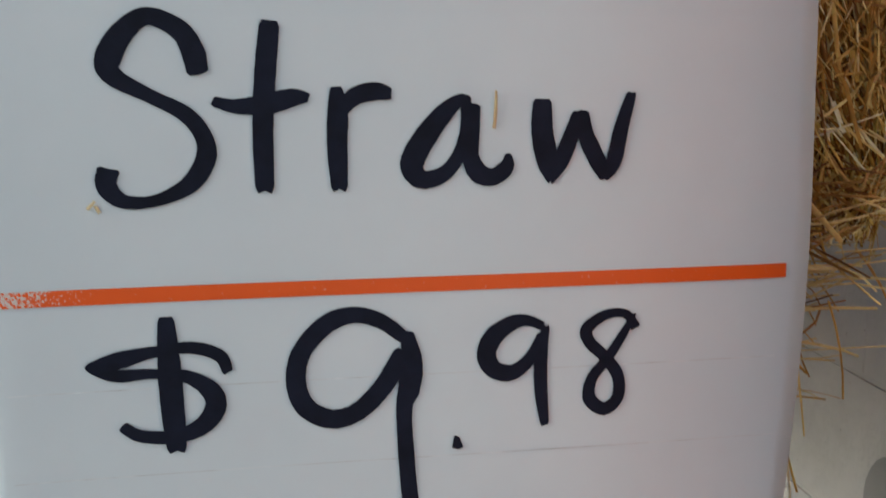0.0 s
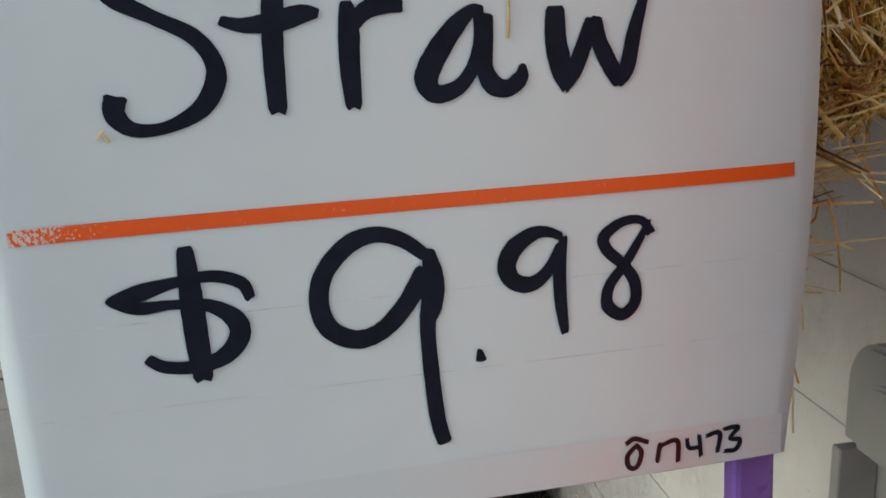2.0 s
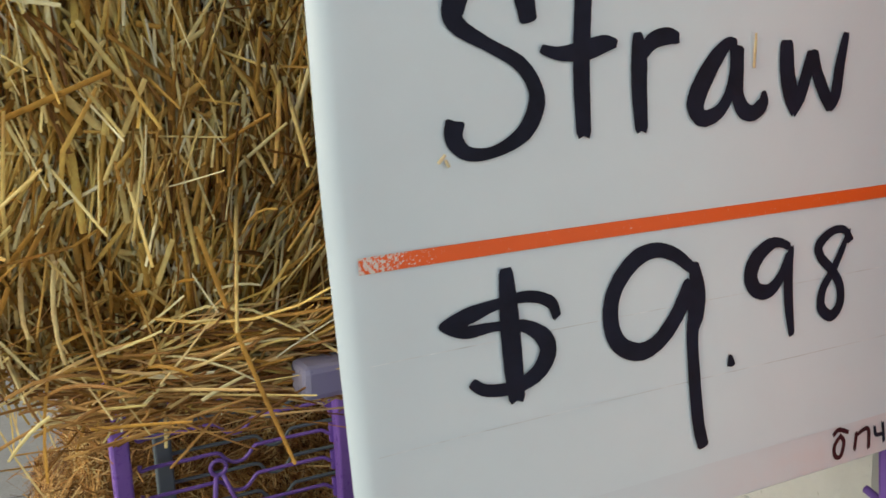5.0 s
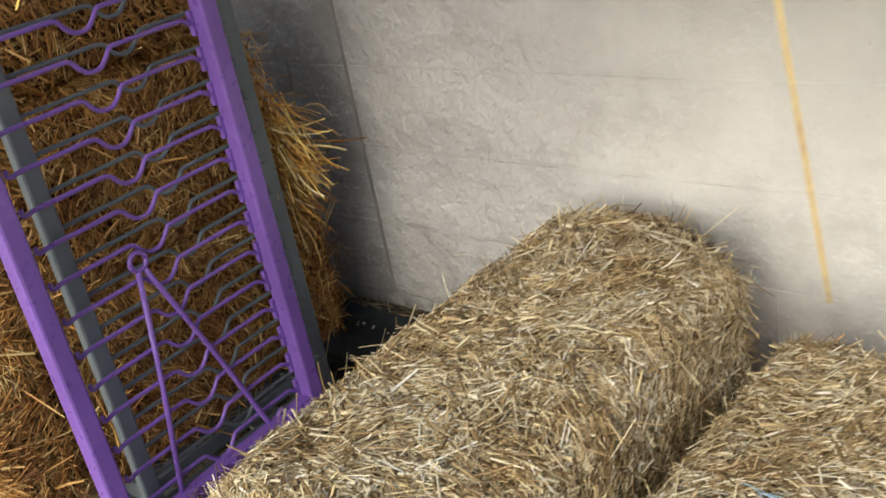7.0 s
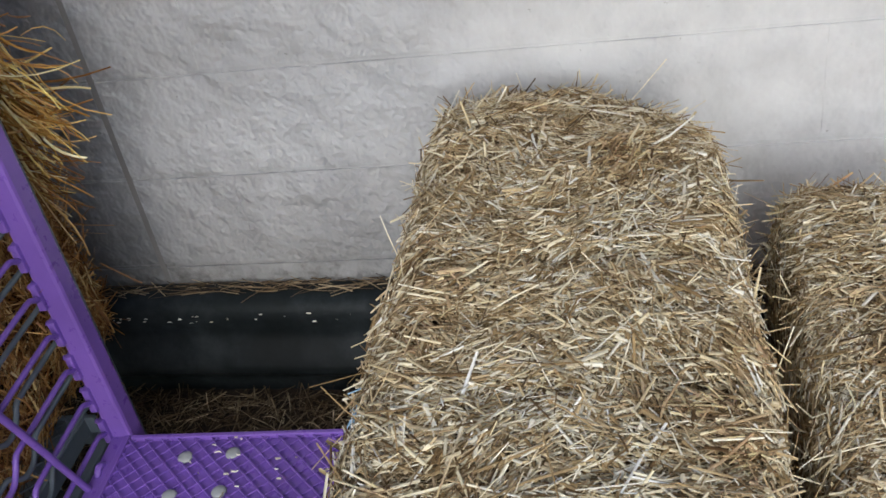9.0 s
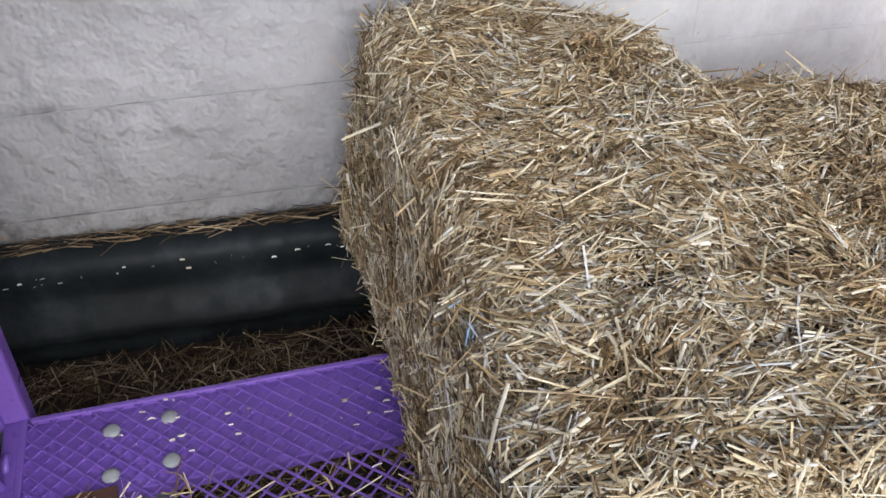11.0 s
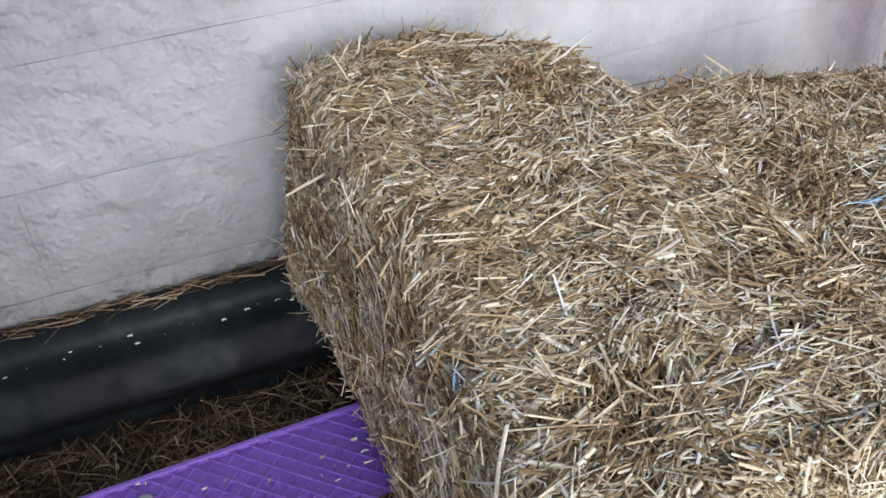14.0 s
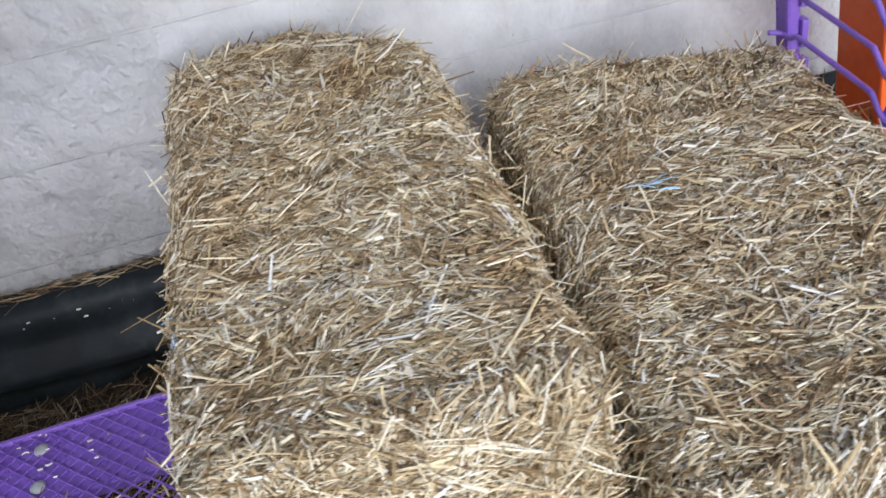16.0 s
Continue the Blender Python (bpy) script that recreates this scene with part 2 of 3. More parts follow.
    for r, s in zip(rings, rings[1:]):
        for i in range(sides):
            bm.faces.new((r[i], r[(i + 1) % sides], s[(i + 1) % sides], s[i]))
    bm.faces.new(rings[0][::-1])
    bm.faces.new(rings[-1])
    return bm


def disc(centre, axis, radius, depth, segments=20, bevel=0.0, bm=None):
    bm = bm or bmesh.new()
    turn = Vector(axis).to_track_quat("Z", "Y").to_matrix().to_4x4()
    made = bmesh.ops.create_cone(bm, cap_ends=True, segments=segments, radius1=radius, radius2=radius - bevel, depth=depth, matrix=Matrix.Translation(centre) @ turn)
    return bm


def empty(name, m, label, category, group=""):
    ob = new(name)
    ob.empty_display_size = 0.1
    ob.matrix_world = m
    return tagged(ob, label, category, group)


# ---- straw ----
def straw_mesh(name, p, d, n, length, width, bend, material, stations=2):
    """Many folded stalks: centres p, ways d, outward n."""
    count = len(p)
    d = d / np.linalg.norm(d, axis=1, keepdims=True)
    side = np.cross(d, n)
    side /= np.linalg.norm(side, axis=1, keepdims=True) + 1e-9
    up = np.cross(side, d)
    rows = []
    for s in np.linspace(-1, 1, stations):
        mid = p + d * (s * length / 2)[:, None] + up * (bend * (0.3 - s * s))[:, None] + side * (bend * 0.7 * (s * s - 0.3))[:, None]
        taper = 1.0 - 0.25 * max(0, s)
        for across, rise in ((-0.5, 0.0), (0.0, 0.42), (0.5, 0.0)):
            rows.append(mid + side * (width * across * taper)[:, None] + up * (width * rise)[:, None])
    verts = np.stack(rows, 1).reshape(-1, 3)
    per = 3 * stations
    quads = []
    for k in range(stations - 1):
        for c in (0, 1):
            quads.append((3 * k + c, 3 * k + c + 1, 3 * k + c + 4, 3 * k + c + 3))
    faces = (np.arange(count)[:, None, None] * per + np.array(quads)[None]).reshape(-1, 4)
    me = bpy.data.meshes.new(name)
    me.vertices.add(len(verts))
    me.vertices.foreach_set("co", verts.ravel())
    me.loops.add(faces.size)
    me.loops.foreach_set("vertex_index", faces.ravel().astype(np.int32))
    me.polygons.add(len(faces))
    me.polygons.foreach_set("loop_start", np.arange(len(faces), dtype=np.int32) * 4)
    me.polygons.foreach_set("loop_total", np.full(len(faces), 4, dtype=np.int32))
    me.update(calc_edges=True)
    me.materials.append(material)
    return me


def waves(rng, p, size, octaves=3):
    out = np.zeros(len(p))
    for k in range(octaves):
        for _ in range(4):
            w = rng.normal(size=3) * (9.0 * 2.1 ** k)
            out += np.sin(p @ w + rng.uniform(0, 6.28)) * 0.5 ** k
    return out * size / 4


def bale_shape(p, half, radius, flake, rng_seed, lumps, slump=None, dents=()):
    """Rounds a box's points, lays in the flakes' seams, hollows and lumps, and lets the bale settle."""
    rng = np.random.default_rng(rng_seed)
    h = np.array(half)
    q = np.clip(p, -(h - radius), h - radius)
    n = p - q
    n /= np.linalg.norm(n, axis=1, keepdims=True) + 1e-9
    out = q + n * radius
    seam = np.abs(((p[:, 0] + 7.3 * flake) / flake) % 1 - 0.5) * flake
    out -= n * (0.013 * np.exp(-(seam / 0.010) ** 2) * (1 - np.abs(n[:, 0])))[:, None]
    rise = waves(rng, out, lumps) + waves(rng, out * 5.5, lumps * 0.42, 2)
    for x, y, size, depth in dents:
        rise -= depth * np.exp(-((p[:, 0] - x) ** 2 + (p[:, 1] - y) ** 2) / size ** 2) * (n[:, 2] > 0.3)
    out += n * rise[:, None]
    if slump:
        out = slump(out, h)
    return out, n


def straw_bale(label, dims, m, density, material, seed, radius=0.06, stick=0.10, group="straw bales", mean=0.031, girth=0.0024, unruly=0.40, lumps=0.010, spread=0.50, matted=1.5, chips=0.03, slump=None, dents=()):
    """A bale whose flakes are stacked along its x; its base is at z 0."""
    lx, ly, lz = dims
    half = (lx / 2, ly / 2, lz / 2)
    ob = empty("straw_bale", m, label, "straw bale", group)
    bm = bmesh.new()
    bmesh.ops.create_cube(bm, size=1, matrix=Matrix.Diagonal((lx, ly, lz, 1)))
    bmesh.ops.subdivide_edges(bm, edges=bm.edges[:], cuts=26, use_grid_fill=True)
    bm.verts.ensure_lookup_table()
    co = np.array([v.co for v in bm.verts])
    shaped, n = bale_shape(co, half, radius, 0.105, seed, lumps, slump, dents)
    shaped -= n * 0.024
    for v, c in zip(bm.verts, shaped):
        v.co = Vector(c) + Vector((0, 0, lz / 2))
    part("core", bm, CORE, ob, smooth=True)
    rng = np.random.default_rng(seed + 100)
    areas = np.array([ly * lz, ly * lz, lx * lz, lx * lz, lx * ly, lx * ly * 0.15])
    count = int(density * areas.sum())
    face = rng.choice(6, count, p=areas / areas.sum())
    p = rng.uniform(-1, 1, (count, 3)) * half
    for k in range(6):
        sel = face == k
        p[sel, k // 2] = half[k // 2] * (1, -1)[k % 2]
    shaped, n = bale_shape(p, half, radius, 0.105, seed, lumps, slump, dents)
    lay = np.cross(n, np.array([1.0, 0, 0]))
    lay += 1e-3 * np.cross(n, np.array([0, 1.0, 0.3]))
    lay /= np.linalg.norm(lay, axis=1, keepdims=True)
    wild = rng.random(count) < unruly
    ends = np.abs(n[:, 0]) > 0.75
    # stalks lie together in matted patches, each patch turned its own way
    swirl = waves(rng, p * 1.6, matted, 3)
    turn = swirl + np.where(wild, rng.uniform(-1.57, 1.57, count), rng.normal(0, spread, count))
    turn += np.where(rng.random(count) < 0.5, 0, math.pi)
    d = lay * np.cos(turn)[:, None] + np.cross(n, lay) * np.sin(turn)[:, None]
    out = np.where(rng.random(count) < stick, np.abs(rng.normal(0.45, 0.35, count)), rng.normal(0, 0.10, count))
    d = d / (np.linalg.norm(d, axis=1, keepdims=True) + 1e-6) + n * out[:, None]
    length = np.clip(rng.lognormal(math.log(mean), 0.58, count), 0.012, 0.13)
    width = np.clip(rng.lognormal(math.log(girth), 0.42, count), 0.0010, 0.0062)
    length = np.where(ends, np.clip(length * 2.1, 0.02, 0.14), length)
    width = np.where(ends, width * 0.85, width)
    chip = rng.random(count) < chips
    length = np.where(chip, rng.uniform(0.008, 0.022, count), length)
    width = np.where(chip, rng.uniform(0.0028, 0.0056, count), width)
    long_stalk = (rng.random(count) < 0.0028) & (np.max(np.abs(n), 1) > 0.985) & (np.max(np.abs(p / half) * np.array([1, 1, 0.8]), 1) < 1.001) & (np.sum(np.abs(p / half) > 0.80, 1) < 2)
    length = np.where(long_stalk, rng.uniform(0.045, 0.095, count), length)
    width = np.where(long_stalk, rng.uniform(0.0024, 0.0042, count), width)
    out = np.where(long_stalk, rng.normal(0.02, 0.04, count), out)
    lift = np.where(long_stalk, 0.006, 0.007 - 0.030 * rng.random(count) ** 1.3) + np.maximum(out, 0) * length * 0.3
    spin = n + rng.normal(0, 0.45, (count, 3))
    bend = rng.normal(0, 0.035, count) * length
    centre = shaped + n * lift[:, None] + np.array([0, 0, lz / 2])
    ok = centre[:, 2] > 0.004
    long_ones = (length > 0.06) & ok
    short = (length <= 0.06) & ok
    for sel, st in ((short, 2), (long_ones, 3)):
        me = straw_mesh("straw", centre[sel], d[sel], spin[sel], length[sel], width[sel], bend[sel], material, st)
        tagged(part("straw", me, material, ob), kind="stuff")
    return ob


def loose_straw(name, label, p, d, length, width, material, seed, parent=None, bend=0.07, n=None):
    rng = np.random.default_rng(seed)
    count = len(p)
    n = rng.normal(0, 0.5, (count, 3)) + (np.array([0, 0, 1.0]) if n is None else n)
    me = straw_mesh(name, np.asarray(p, float), np.asarray(d, float), n, np.asarray(length, float), np.asarray(width, float), rng.normal(0, bend, count) * length, material, 5)
    ob = part(name, me, material, parent)
    return tagged(ob, label, "" if parent else "straw", kind="stuff")


def scattered(name, label, x0, x1, y0, y1, z, count, material, seed, mean=0.045, tilt=0.12, pile=0.01, turn=None):
    rng = np.random.default_rng(seed)
    p = np.stack([rng.uniform(x0, x1, count), rng.uniform(y0, y1, count), z + rng.uniform(0.001, pile, count)], 1)
    a = rng.uniform(0, 6.28, count) if turn is None else rng.normal(turn, 0.35, count)
    d = np.stack([np.cos(a), np.sin(a), rng.normal(0, tilt, count)], 1)
    length = np.clip(rng.lognormal(math.log(mean), 0.5, count), 0.012, 0.2)
    return loose_straw(name, label, p, d, length, rng.uniform(0.0014, 0.0034, count), material, seed)


# ---- ground, wall ----
bm = bmesh.new()
bmesh.ops.create_grid(bm, x_segments=8, y_segments=8, size=400)
tagged(part("ground", bm, CONCRETE), "pale worn concrete pavement with straw litter", "pavement", kind="structure")
for yy in (-2.0, 4.3, 10.8):
    tagged(part("pavement_joint", box(-40, 0.4, yy - 0.006, yy + 0.006, -0.01, 0.002), SEALANT), "dark narrow joint across the concrete pavement", "joint", kind="structure")

WX = 0.5
# added chaff strip; the deep shade below the rail is put into its colour
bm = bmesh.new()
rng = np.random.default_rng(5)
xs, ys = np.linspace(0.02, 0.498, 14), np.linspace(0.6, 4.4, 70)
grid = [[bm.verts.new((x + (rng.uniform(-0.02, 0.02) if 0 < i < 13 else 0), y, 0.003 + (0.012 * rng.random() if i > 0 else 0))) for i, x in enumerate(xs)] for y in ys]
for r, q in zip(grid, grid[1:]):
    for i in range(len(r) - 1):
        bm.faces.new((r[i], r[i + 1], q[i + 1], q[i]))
tagged(part("ground_shade_strip", bm, core_material("shade_dark_chaff", (0.012, 0.008, 0.005), (0.06, 0.038, 0.02)), smooth=True), "added chaff strip along the foot of the wall, darkened to carry the shade there", "dirt", kind="structure")
wall = part("wall_block", box(WX + 0.0042, WX + 0.24, -3.0, 9.0, -0.02, 3.2), MORTAR)
tagged(wall, "white-painted concrete block wall with shallow joints", "wall", kind="structure")
part("control_joint", box(WX + 0.0005, WX + 0.01, 2.5025, 2.5140, 0.0, 3.2), SEALANT, wall, "dark vertical sealant joint")


# ---- guard rail at the foot of the wall ----
def guard_rail():
    ob = empty("guard_rail", pose(0, 0, 0), "dark green-black steel beam guard rail low along the wall", "guard rail")
    profile = smooth_line([(0.492, 0, 0.252), (0.462, 0, 0.249), (0.438, 0, 0.233), (0.430, 0, 0.208), (0.432, 0, 0.172), (0.424, 0, 0.150), (0.404, 0, 0.122), (0.397, 0, 0.106), (0.402, 0, 0.088), (0.430, 0, 0.062), (0.442, 0, 0.035), (0.444, 0, 0.006)], 5)
    bm = bmesh.new()
    rows = []
    for y in np.linspace(-2.6, 8.0, 90):
        sway = 0.002 * math.sin(y * 3.1) + 0.0012 * math.sin(y * 11)
        rows.append([bm.verts.new((p.x + sway, y, p.z + sway)) for p in profile] + [bm.verts.new((p.x + sway + 0.004, y, p.z + sway - 0.002)) for p in reversed(profile)])
    for r, s in zip(rows, rows[1:]):
        for i in range(len(r)):
            j = (i + 1) % len(r)
            bm.faces.new((r[i], r[j], s[j], s[i]))
    bmesh.ops.recalc_face_normals(bm, faces=bm.faces[:])
    part("beam", bm, RAIL, ob, smooth=True)
    for y in (-1.6, 0.3, 2.05, 3.9):
        part("post", box(0.470, 0.4985, y - 0.05, y + 0.05, 0.0, 0.235, 0.004), RAIL, ob)
    return ob


guard_rail()


# ---- plant racks ----
def wire_path(u0, u1, z, hump=0.247):
    """A rack wire with its dip; u runs across the panel, its end turns back into the post."""
    return smooth_line([(u0 - 0.013, -0.004, z + 0.012), (u0 - 0.015, -0.006, z + 0.004), (u0 - 0.009, -0.006, z - 0.001), (u0 + 0.016, 0, z), (hump - 0.08, 0, z), (hump - 0.03, 0, z + 0.001), (hump - 0.008, 0, z - 0.002), (hump + 0.006, 0, z - 0.018), (hump + 0.022, 0, z - 0.029), (hump + 0.045, 0, z - 0.029), (hump + 0.062, 0, z - 0.016), (hump + 0.075, 0, z - 0.002), (hump + 0.095, 0, z + 0.001), (u1 - 0.05, 0, z + 0.001), (u1 - 0.026, 0, z - 0.001), (u1 - 0.012, 0, z - 0.010), (u1 + 0.006, 0.002, z - 0.011), (u1 + 0.013, 0.010, z - 0.008), (u1 + 0.014, 0.024, z - 0.004)], 4)


def end_panel(rack, v, wide, paint, first, last, start=0.0, brace=True, hump=0.247, lay=-0.004, deep=0.040, inner=0.0):
    """One end of a rack: two posts, a bottom rail, dipped wires and a V brace."""
    post = 0.040
    for u in (start, start + wide - post):
        part("post", box(u, u + post, v, v + deep, 0.10, 2.02, 0.006), paint, rack)
    mid = v + post / 2
    base = 0.226 if inner else 0.185
    part("bottom_rail", box(start + post, start + wide - post, v + 0.006, v + 0.034, base, base + 0.037, 0.003), paint, rack)
    clip = mesh_of("clip", box(-0.008, 0.011, -0.008, 0.004, -0.023, 0.025, 0.002), paint)
    for k in range(first, last):
        z = 0.290 + 0.0705 * k
        line = [Vector((start + p.x, v + lay + p.y, p.z)) for p in wire_path(post + inner, wide - post, z, hump)]
        part("wire", tube(line, 0.0045, 8), paint, rack, smooth=True)
        c = part("clip", clip, paint, rack)
        c.location = (start + wide - post, v + (lay + 0.004 if inner else 0.0), z - 0.012)
    if brace:
        w = v + lay - 0.009
        ring = [Vector((0.232 + 0.018 * math.cos(a), w, 0.752 + 0.018 * math.sin(a))) for a in np.linspace(0, 2 * math.pi, 21)]
        part("eyelet", tube(ring, 0.0052), paint, rack, smooth=True)
        part("brace", tube([Vector((0.226, w, 0.735)), Vector((0.195, w, 0.5)), Vector((0.146, w, 0.205))], 0.0058), paint, rack, smooth=True)
        part("brace", tube(smooth_line([(0.240, w, 0.735), (0.33, w, 0.49), (0.415, w, 0.235), (0.428, w - 0.003, 0.225), (0.440, w - 0.003, 0.238), (0.434, w - 0.003, 0.262), (0.446, w - 0.003, 0.27), (0.458, w - 0.003, 0.255), (0.462, w - 0.003, 0.21)], 4), 0.0058), paint, rack, smooth=True)


def lattice(u0, u1, v0, v1, z, cell, paint):
    """Expanded-metal deck: crossing strands."""
    bm = bmesh.new()
    rise = 1.0
    for sgn in (1, -1):
        c = (u0 - v1) - cell if sgn > 0 else u0 + v0
        stop = u1 - v0 if sgn > 0 else u1 + v1
        while c < stop:
            ends = []
            lo = max(v0, u0 - c) if sgn > 0 else max(v0, c - u1)
            hi = min(v1, u1 - c) if sgn > 0 else min(v1, c - u0)
            if hi - lo > 0.004:
                a, b = (Vector((c + lo, lo, z)), Vector((c + hi, hi, z))) if sgn > 0 else (Vector((c - lo, lo, z)), Vector((c - hi, hi, z)))
                side = Vector((b.y - a.y, a.x - b.x, 0)).normalized() * 0.00115
                up = Vector((0, 0, 0.0034 + 0.0005 * sgn))
                q = [bm.verts.new(w) for w in (a - side, a + side, b + side, b - side, a - side + up, a + side + up, b + side + up, b - side + up)]
                for f in ((0, 1, 2, 3), (4, 7, 6, 5), (0, 4, 5, 1), (1, 5, 6, 2), (2, 6, 7, 3), (3, 7, 4, 0)):
                    bm.faces.new([q[i] for i in f])
            c += cell
    return bm


def deck(rack, wide, long, z, paint, bolts=True):
    """A shelf: mesh over two solid strips, with a raised rim."""
    inset = 0.030
    shelf = part("shelf", box(0.366, wide - 0.047, inset, long - inset, z - 0.022, z - 0.0015, 0.002), paint, rack)
    part("strip", box(0.034, 0.165, inset, long - inset, z - 0.022, z - 0.0015, 0.002), paint, shelf)
    part("mesh_deck", lattice(0.034, wide - 0.047, inset, long - inset, z, 0.0285, paint), paint, shelf)
    part("rim", box(wide - 0.047, wide - 0.039, inset - 0.02, long - 0.042, z - 0.03, z + 0.007, 0.0015), paint, shelf)
    part("rim", box(0.026, 0.034, inset - 0.02, long - 0.042, z - 0.03, z + 0.014, 0.0015), paint, shelf)
    if bolts:
        part("end_rim", box(0.034, wide - 0.034, inset - 0.002, inset + 0.008, z - 0.03, z + 0.006, 0.0015), paint, shelf)
    else:
        part("corner_bracket", box(-0.028, 0.026, inset + 0.012, inset + 0.045, z - 0.010, z + 0.016, 0.005), BRACKET, shelf, "pale lavender-grey plastic corner bracket")
    part("end_rim", box(0.034, wide - 0.034, long - inset - 0.008, long - inset + 0.002, z - 0.03, z + 0.006, 0.0015), paint, shelf)
    if bolts:
        for u, v in ((0.470, 0.150), (0.393, 0.150), (0.476, 0.2283), (0.399, 0.2283)):
            bm = bmesh.new()
            bmesh.ops.create_uvsphere(bm, u_segments=14, v_segments=8, radius=0.0125, matrix=Matrix.Translation((u, long - v, z + 0.002)) @ Matrix.Diagonal((1, 1, 0.45, 1)))
            part("bolt_head", bm, ZINC, shelf, "zinc-plated domed bolt head", smooth=True)


def casters(rack, wide, long):
    for u in (0.10, wide - 0.075):
        for v in (0.16, long - 0.165):
            c = part("caster", disc((u, v, 0.052), (1, 0, 0), 0.052, 0.032, 24), RUBBER, rack, "black rubber caster wheel")
            part("fork", box(u - 0.026, u - 0.021, v - 0.02, v + 0.02, 0.045, 0.13, 0.001), ZINC, c)
            part("fork", box(u + 0.021, u + 0.026, v - 0.02, v + 0.02, 0.045, 0.13, 0.001), ZINC, c)
            part("plate", box(u - 0.045, u + 0.045, v - 0.05, v + 0.05, 0.13, 0.136, 0.001), ZINC, c)
            part("hub", disc((u, v, 0.052), (1, 0, 0), 0.02, 0.040, 16), ZINC, c)


def plant_rack(m, wide, long, paint, label, wires, shelves, brace=True, near=0.0):
    rack = empty("plant_rack", m, label, "plant rack", "plant racks")
    before = set(rack.children)
    end_panel(rack, -0.012, wide + 0.032 + near, paint, wires[0], 14, 0.006 - near, brace, 0.251 + near, 0.024, 0.024)
    if near:
        # the bent near end leans away towards its top
        for ob in set(rack.children) - before:
            low = ob.location.z
            if ob.name.startswith("clip"):
                ob.location.y += 0.058 * (low - 1.17)
            else:
                for v in ob.data.vertices:
                    v.co.y += 0.058 * (v.co.z - 1.17)
    end_panel(rack, long - 0.04, wide, paint, wires[0], wires[1], brace=brace, lay=0.036, inner=0.034)
    for k, z in enumerate(shelves):
        deck(rack, wide, long, z, paint, k == 0)
    for u in (0.004, wide - 0.034):
        part("side_rail", box(u, u + 0.030, -0.05 if near else 0.04, long - 0.04, 0.185, 0.222, 0.003), paint, rack)
    casters(rack, wide, long)
    return rack


RACK = pose(-0.383, 0.912, 0, 0, 0, 2.2)
plant_rack(RACK, 0.557, 1.515, PURPLE, "purple steel plant rack with mesh shelves and dipped wire ends", (0, 24), (0.258, 1.428), near=0.004)
plant_rack(pose(-0.348, 2.470, 0, 0, 0, 1.5), 0.512, 1.515, GREY, "grey steel plant rack full of straw bales, beside the purple one", (0, 24), (0.258, 1.428), False)

# ---- straw bales ----
def settled_tall(q, h):
    """The far end sinks and rounds off, the foot spreads over the shelf."""
    far = np.clip((q[:, 0] - 0.18) / 0.285, 0, 1)
    inner = np.clip((-q[:, 1] - 0.01) / 0.19, 0, 1)
    high = np.clip((q[:, 2] + h[2]) / (2 * h[2]), 0, 1)
    out = q.copy()
    out[:, 0] += 0.035 * far * (1 - inner) - 0.085 * far * inner
    out[:, 2] -= (0.026 * far ** 2 + 0.022 * far * inner) * high
    out[:, 1] += 0.042 * (1 - high) ** 1.5 * np.clip(q[:, 1] / h[1], 0, 1)
    return out


def settled_low(q, h):
    """The far end is drawn in on the side away from the taller bale."""
    far = np.clip((q[:, 0] - 0.12) / 0.30, 0, 1)
    away = np.clip((0.12 - q[:, 1]) / 0.22, 0, 1)
    out = q.copy()
    out[:, 0] -= 0.075 * far * away
    out[:, 2] -= 0.016 * far * away * np.clip((q[:, 2] + h[2]) / (2 * h[2]), 0, 1)
    return out


straw_bale("pale straw bale set across the rack's lower shelf", (0.93, 0.41, 0.412), pose(-0.065, 1.664, 0.271, 0, -0.4, 1.5), 128000, STRAW, 11, 0.055, 0.07, mean=0.019, girth=0.0019, chips=0.09, lumps=0.012, slump=settled_tall, dents=((-0.335, 0.11, 0.035, 0.026), (0.02, -0.03, 0.03, 0.015), (-0.15, -0.10, 0.04, 0.016), (-0.20, 0.05, 0.025, 0.014), (0.16, 0.10, 0.03, 0.014)))
straw_bale("flat low pale straw bale beside a taller one, blue twine showing", (0.90, 0.475, 0.305), pose(-0.175, 1.168, 0.264, 0, 0, -2.2), 110000, STRAW, 12, 0.05, 0.07, mean=0.019, girth=0.0019, lumps=0.012, chips=0.09, slump=settled_low, dents=((0.18, 0.16, 0.05, 0.018),))
straw_bale("golden straw bale overhanging the upper shelf", (1.02, 0.45, 0.43), pose(-0.13, 1.250, 1.484, 0, -6, 2), 50000, GOLD, 13, 0.07, 0.20, mean=0.05, girth=0.0025, unruly=0.20, lumps=0.024, spread=0.26, matted=0.7)
straw_bale("golden straw bale on the upper shelf", (0.96, 0.43, 0.43), pose(-0.145, 1.71, 1.438, 0, 0, 3), 20000, GOLD, 14, 0.07, 0.18, mean=0.05, girth=0.0030)
straw_bale("russet straw bale low in the grey rack", (0.92, 0.45, 0.41), pose(-0.115, 2.76, 0.264, 0, 0, 1), 30000, RUSSET, 15, 0.06, 0.16)
straw_bale("russet straw bale stacked in the grey rack", (0.76, 0.45, 0.40), pose(-0.11, 2.765, 0.668, 0, 0, 2), 30000, RUSSET, 16, 0.06, 0.14)
straw_bale("russet straw bale at the top of a stack", (0.70, 0.45, 0.30), pose(-0.17, 2.77, 1.070, 0, 0, 0), 20000, RUSSET, 17, 0.06, 0.12)


# ---- price sign on the rack's end ----
SIGN_Z = 1.280


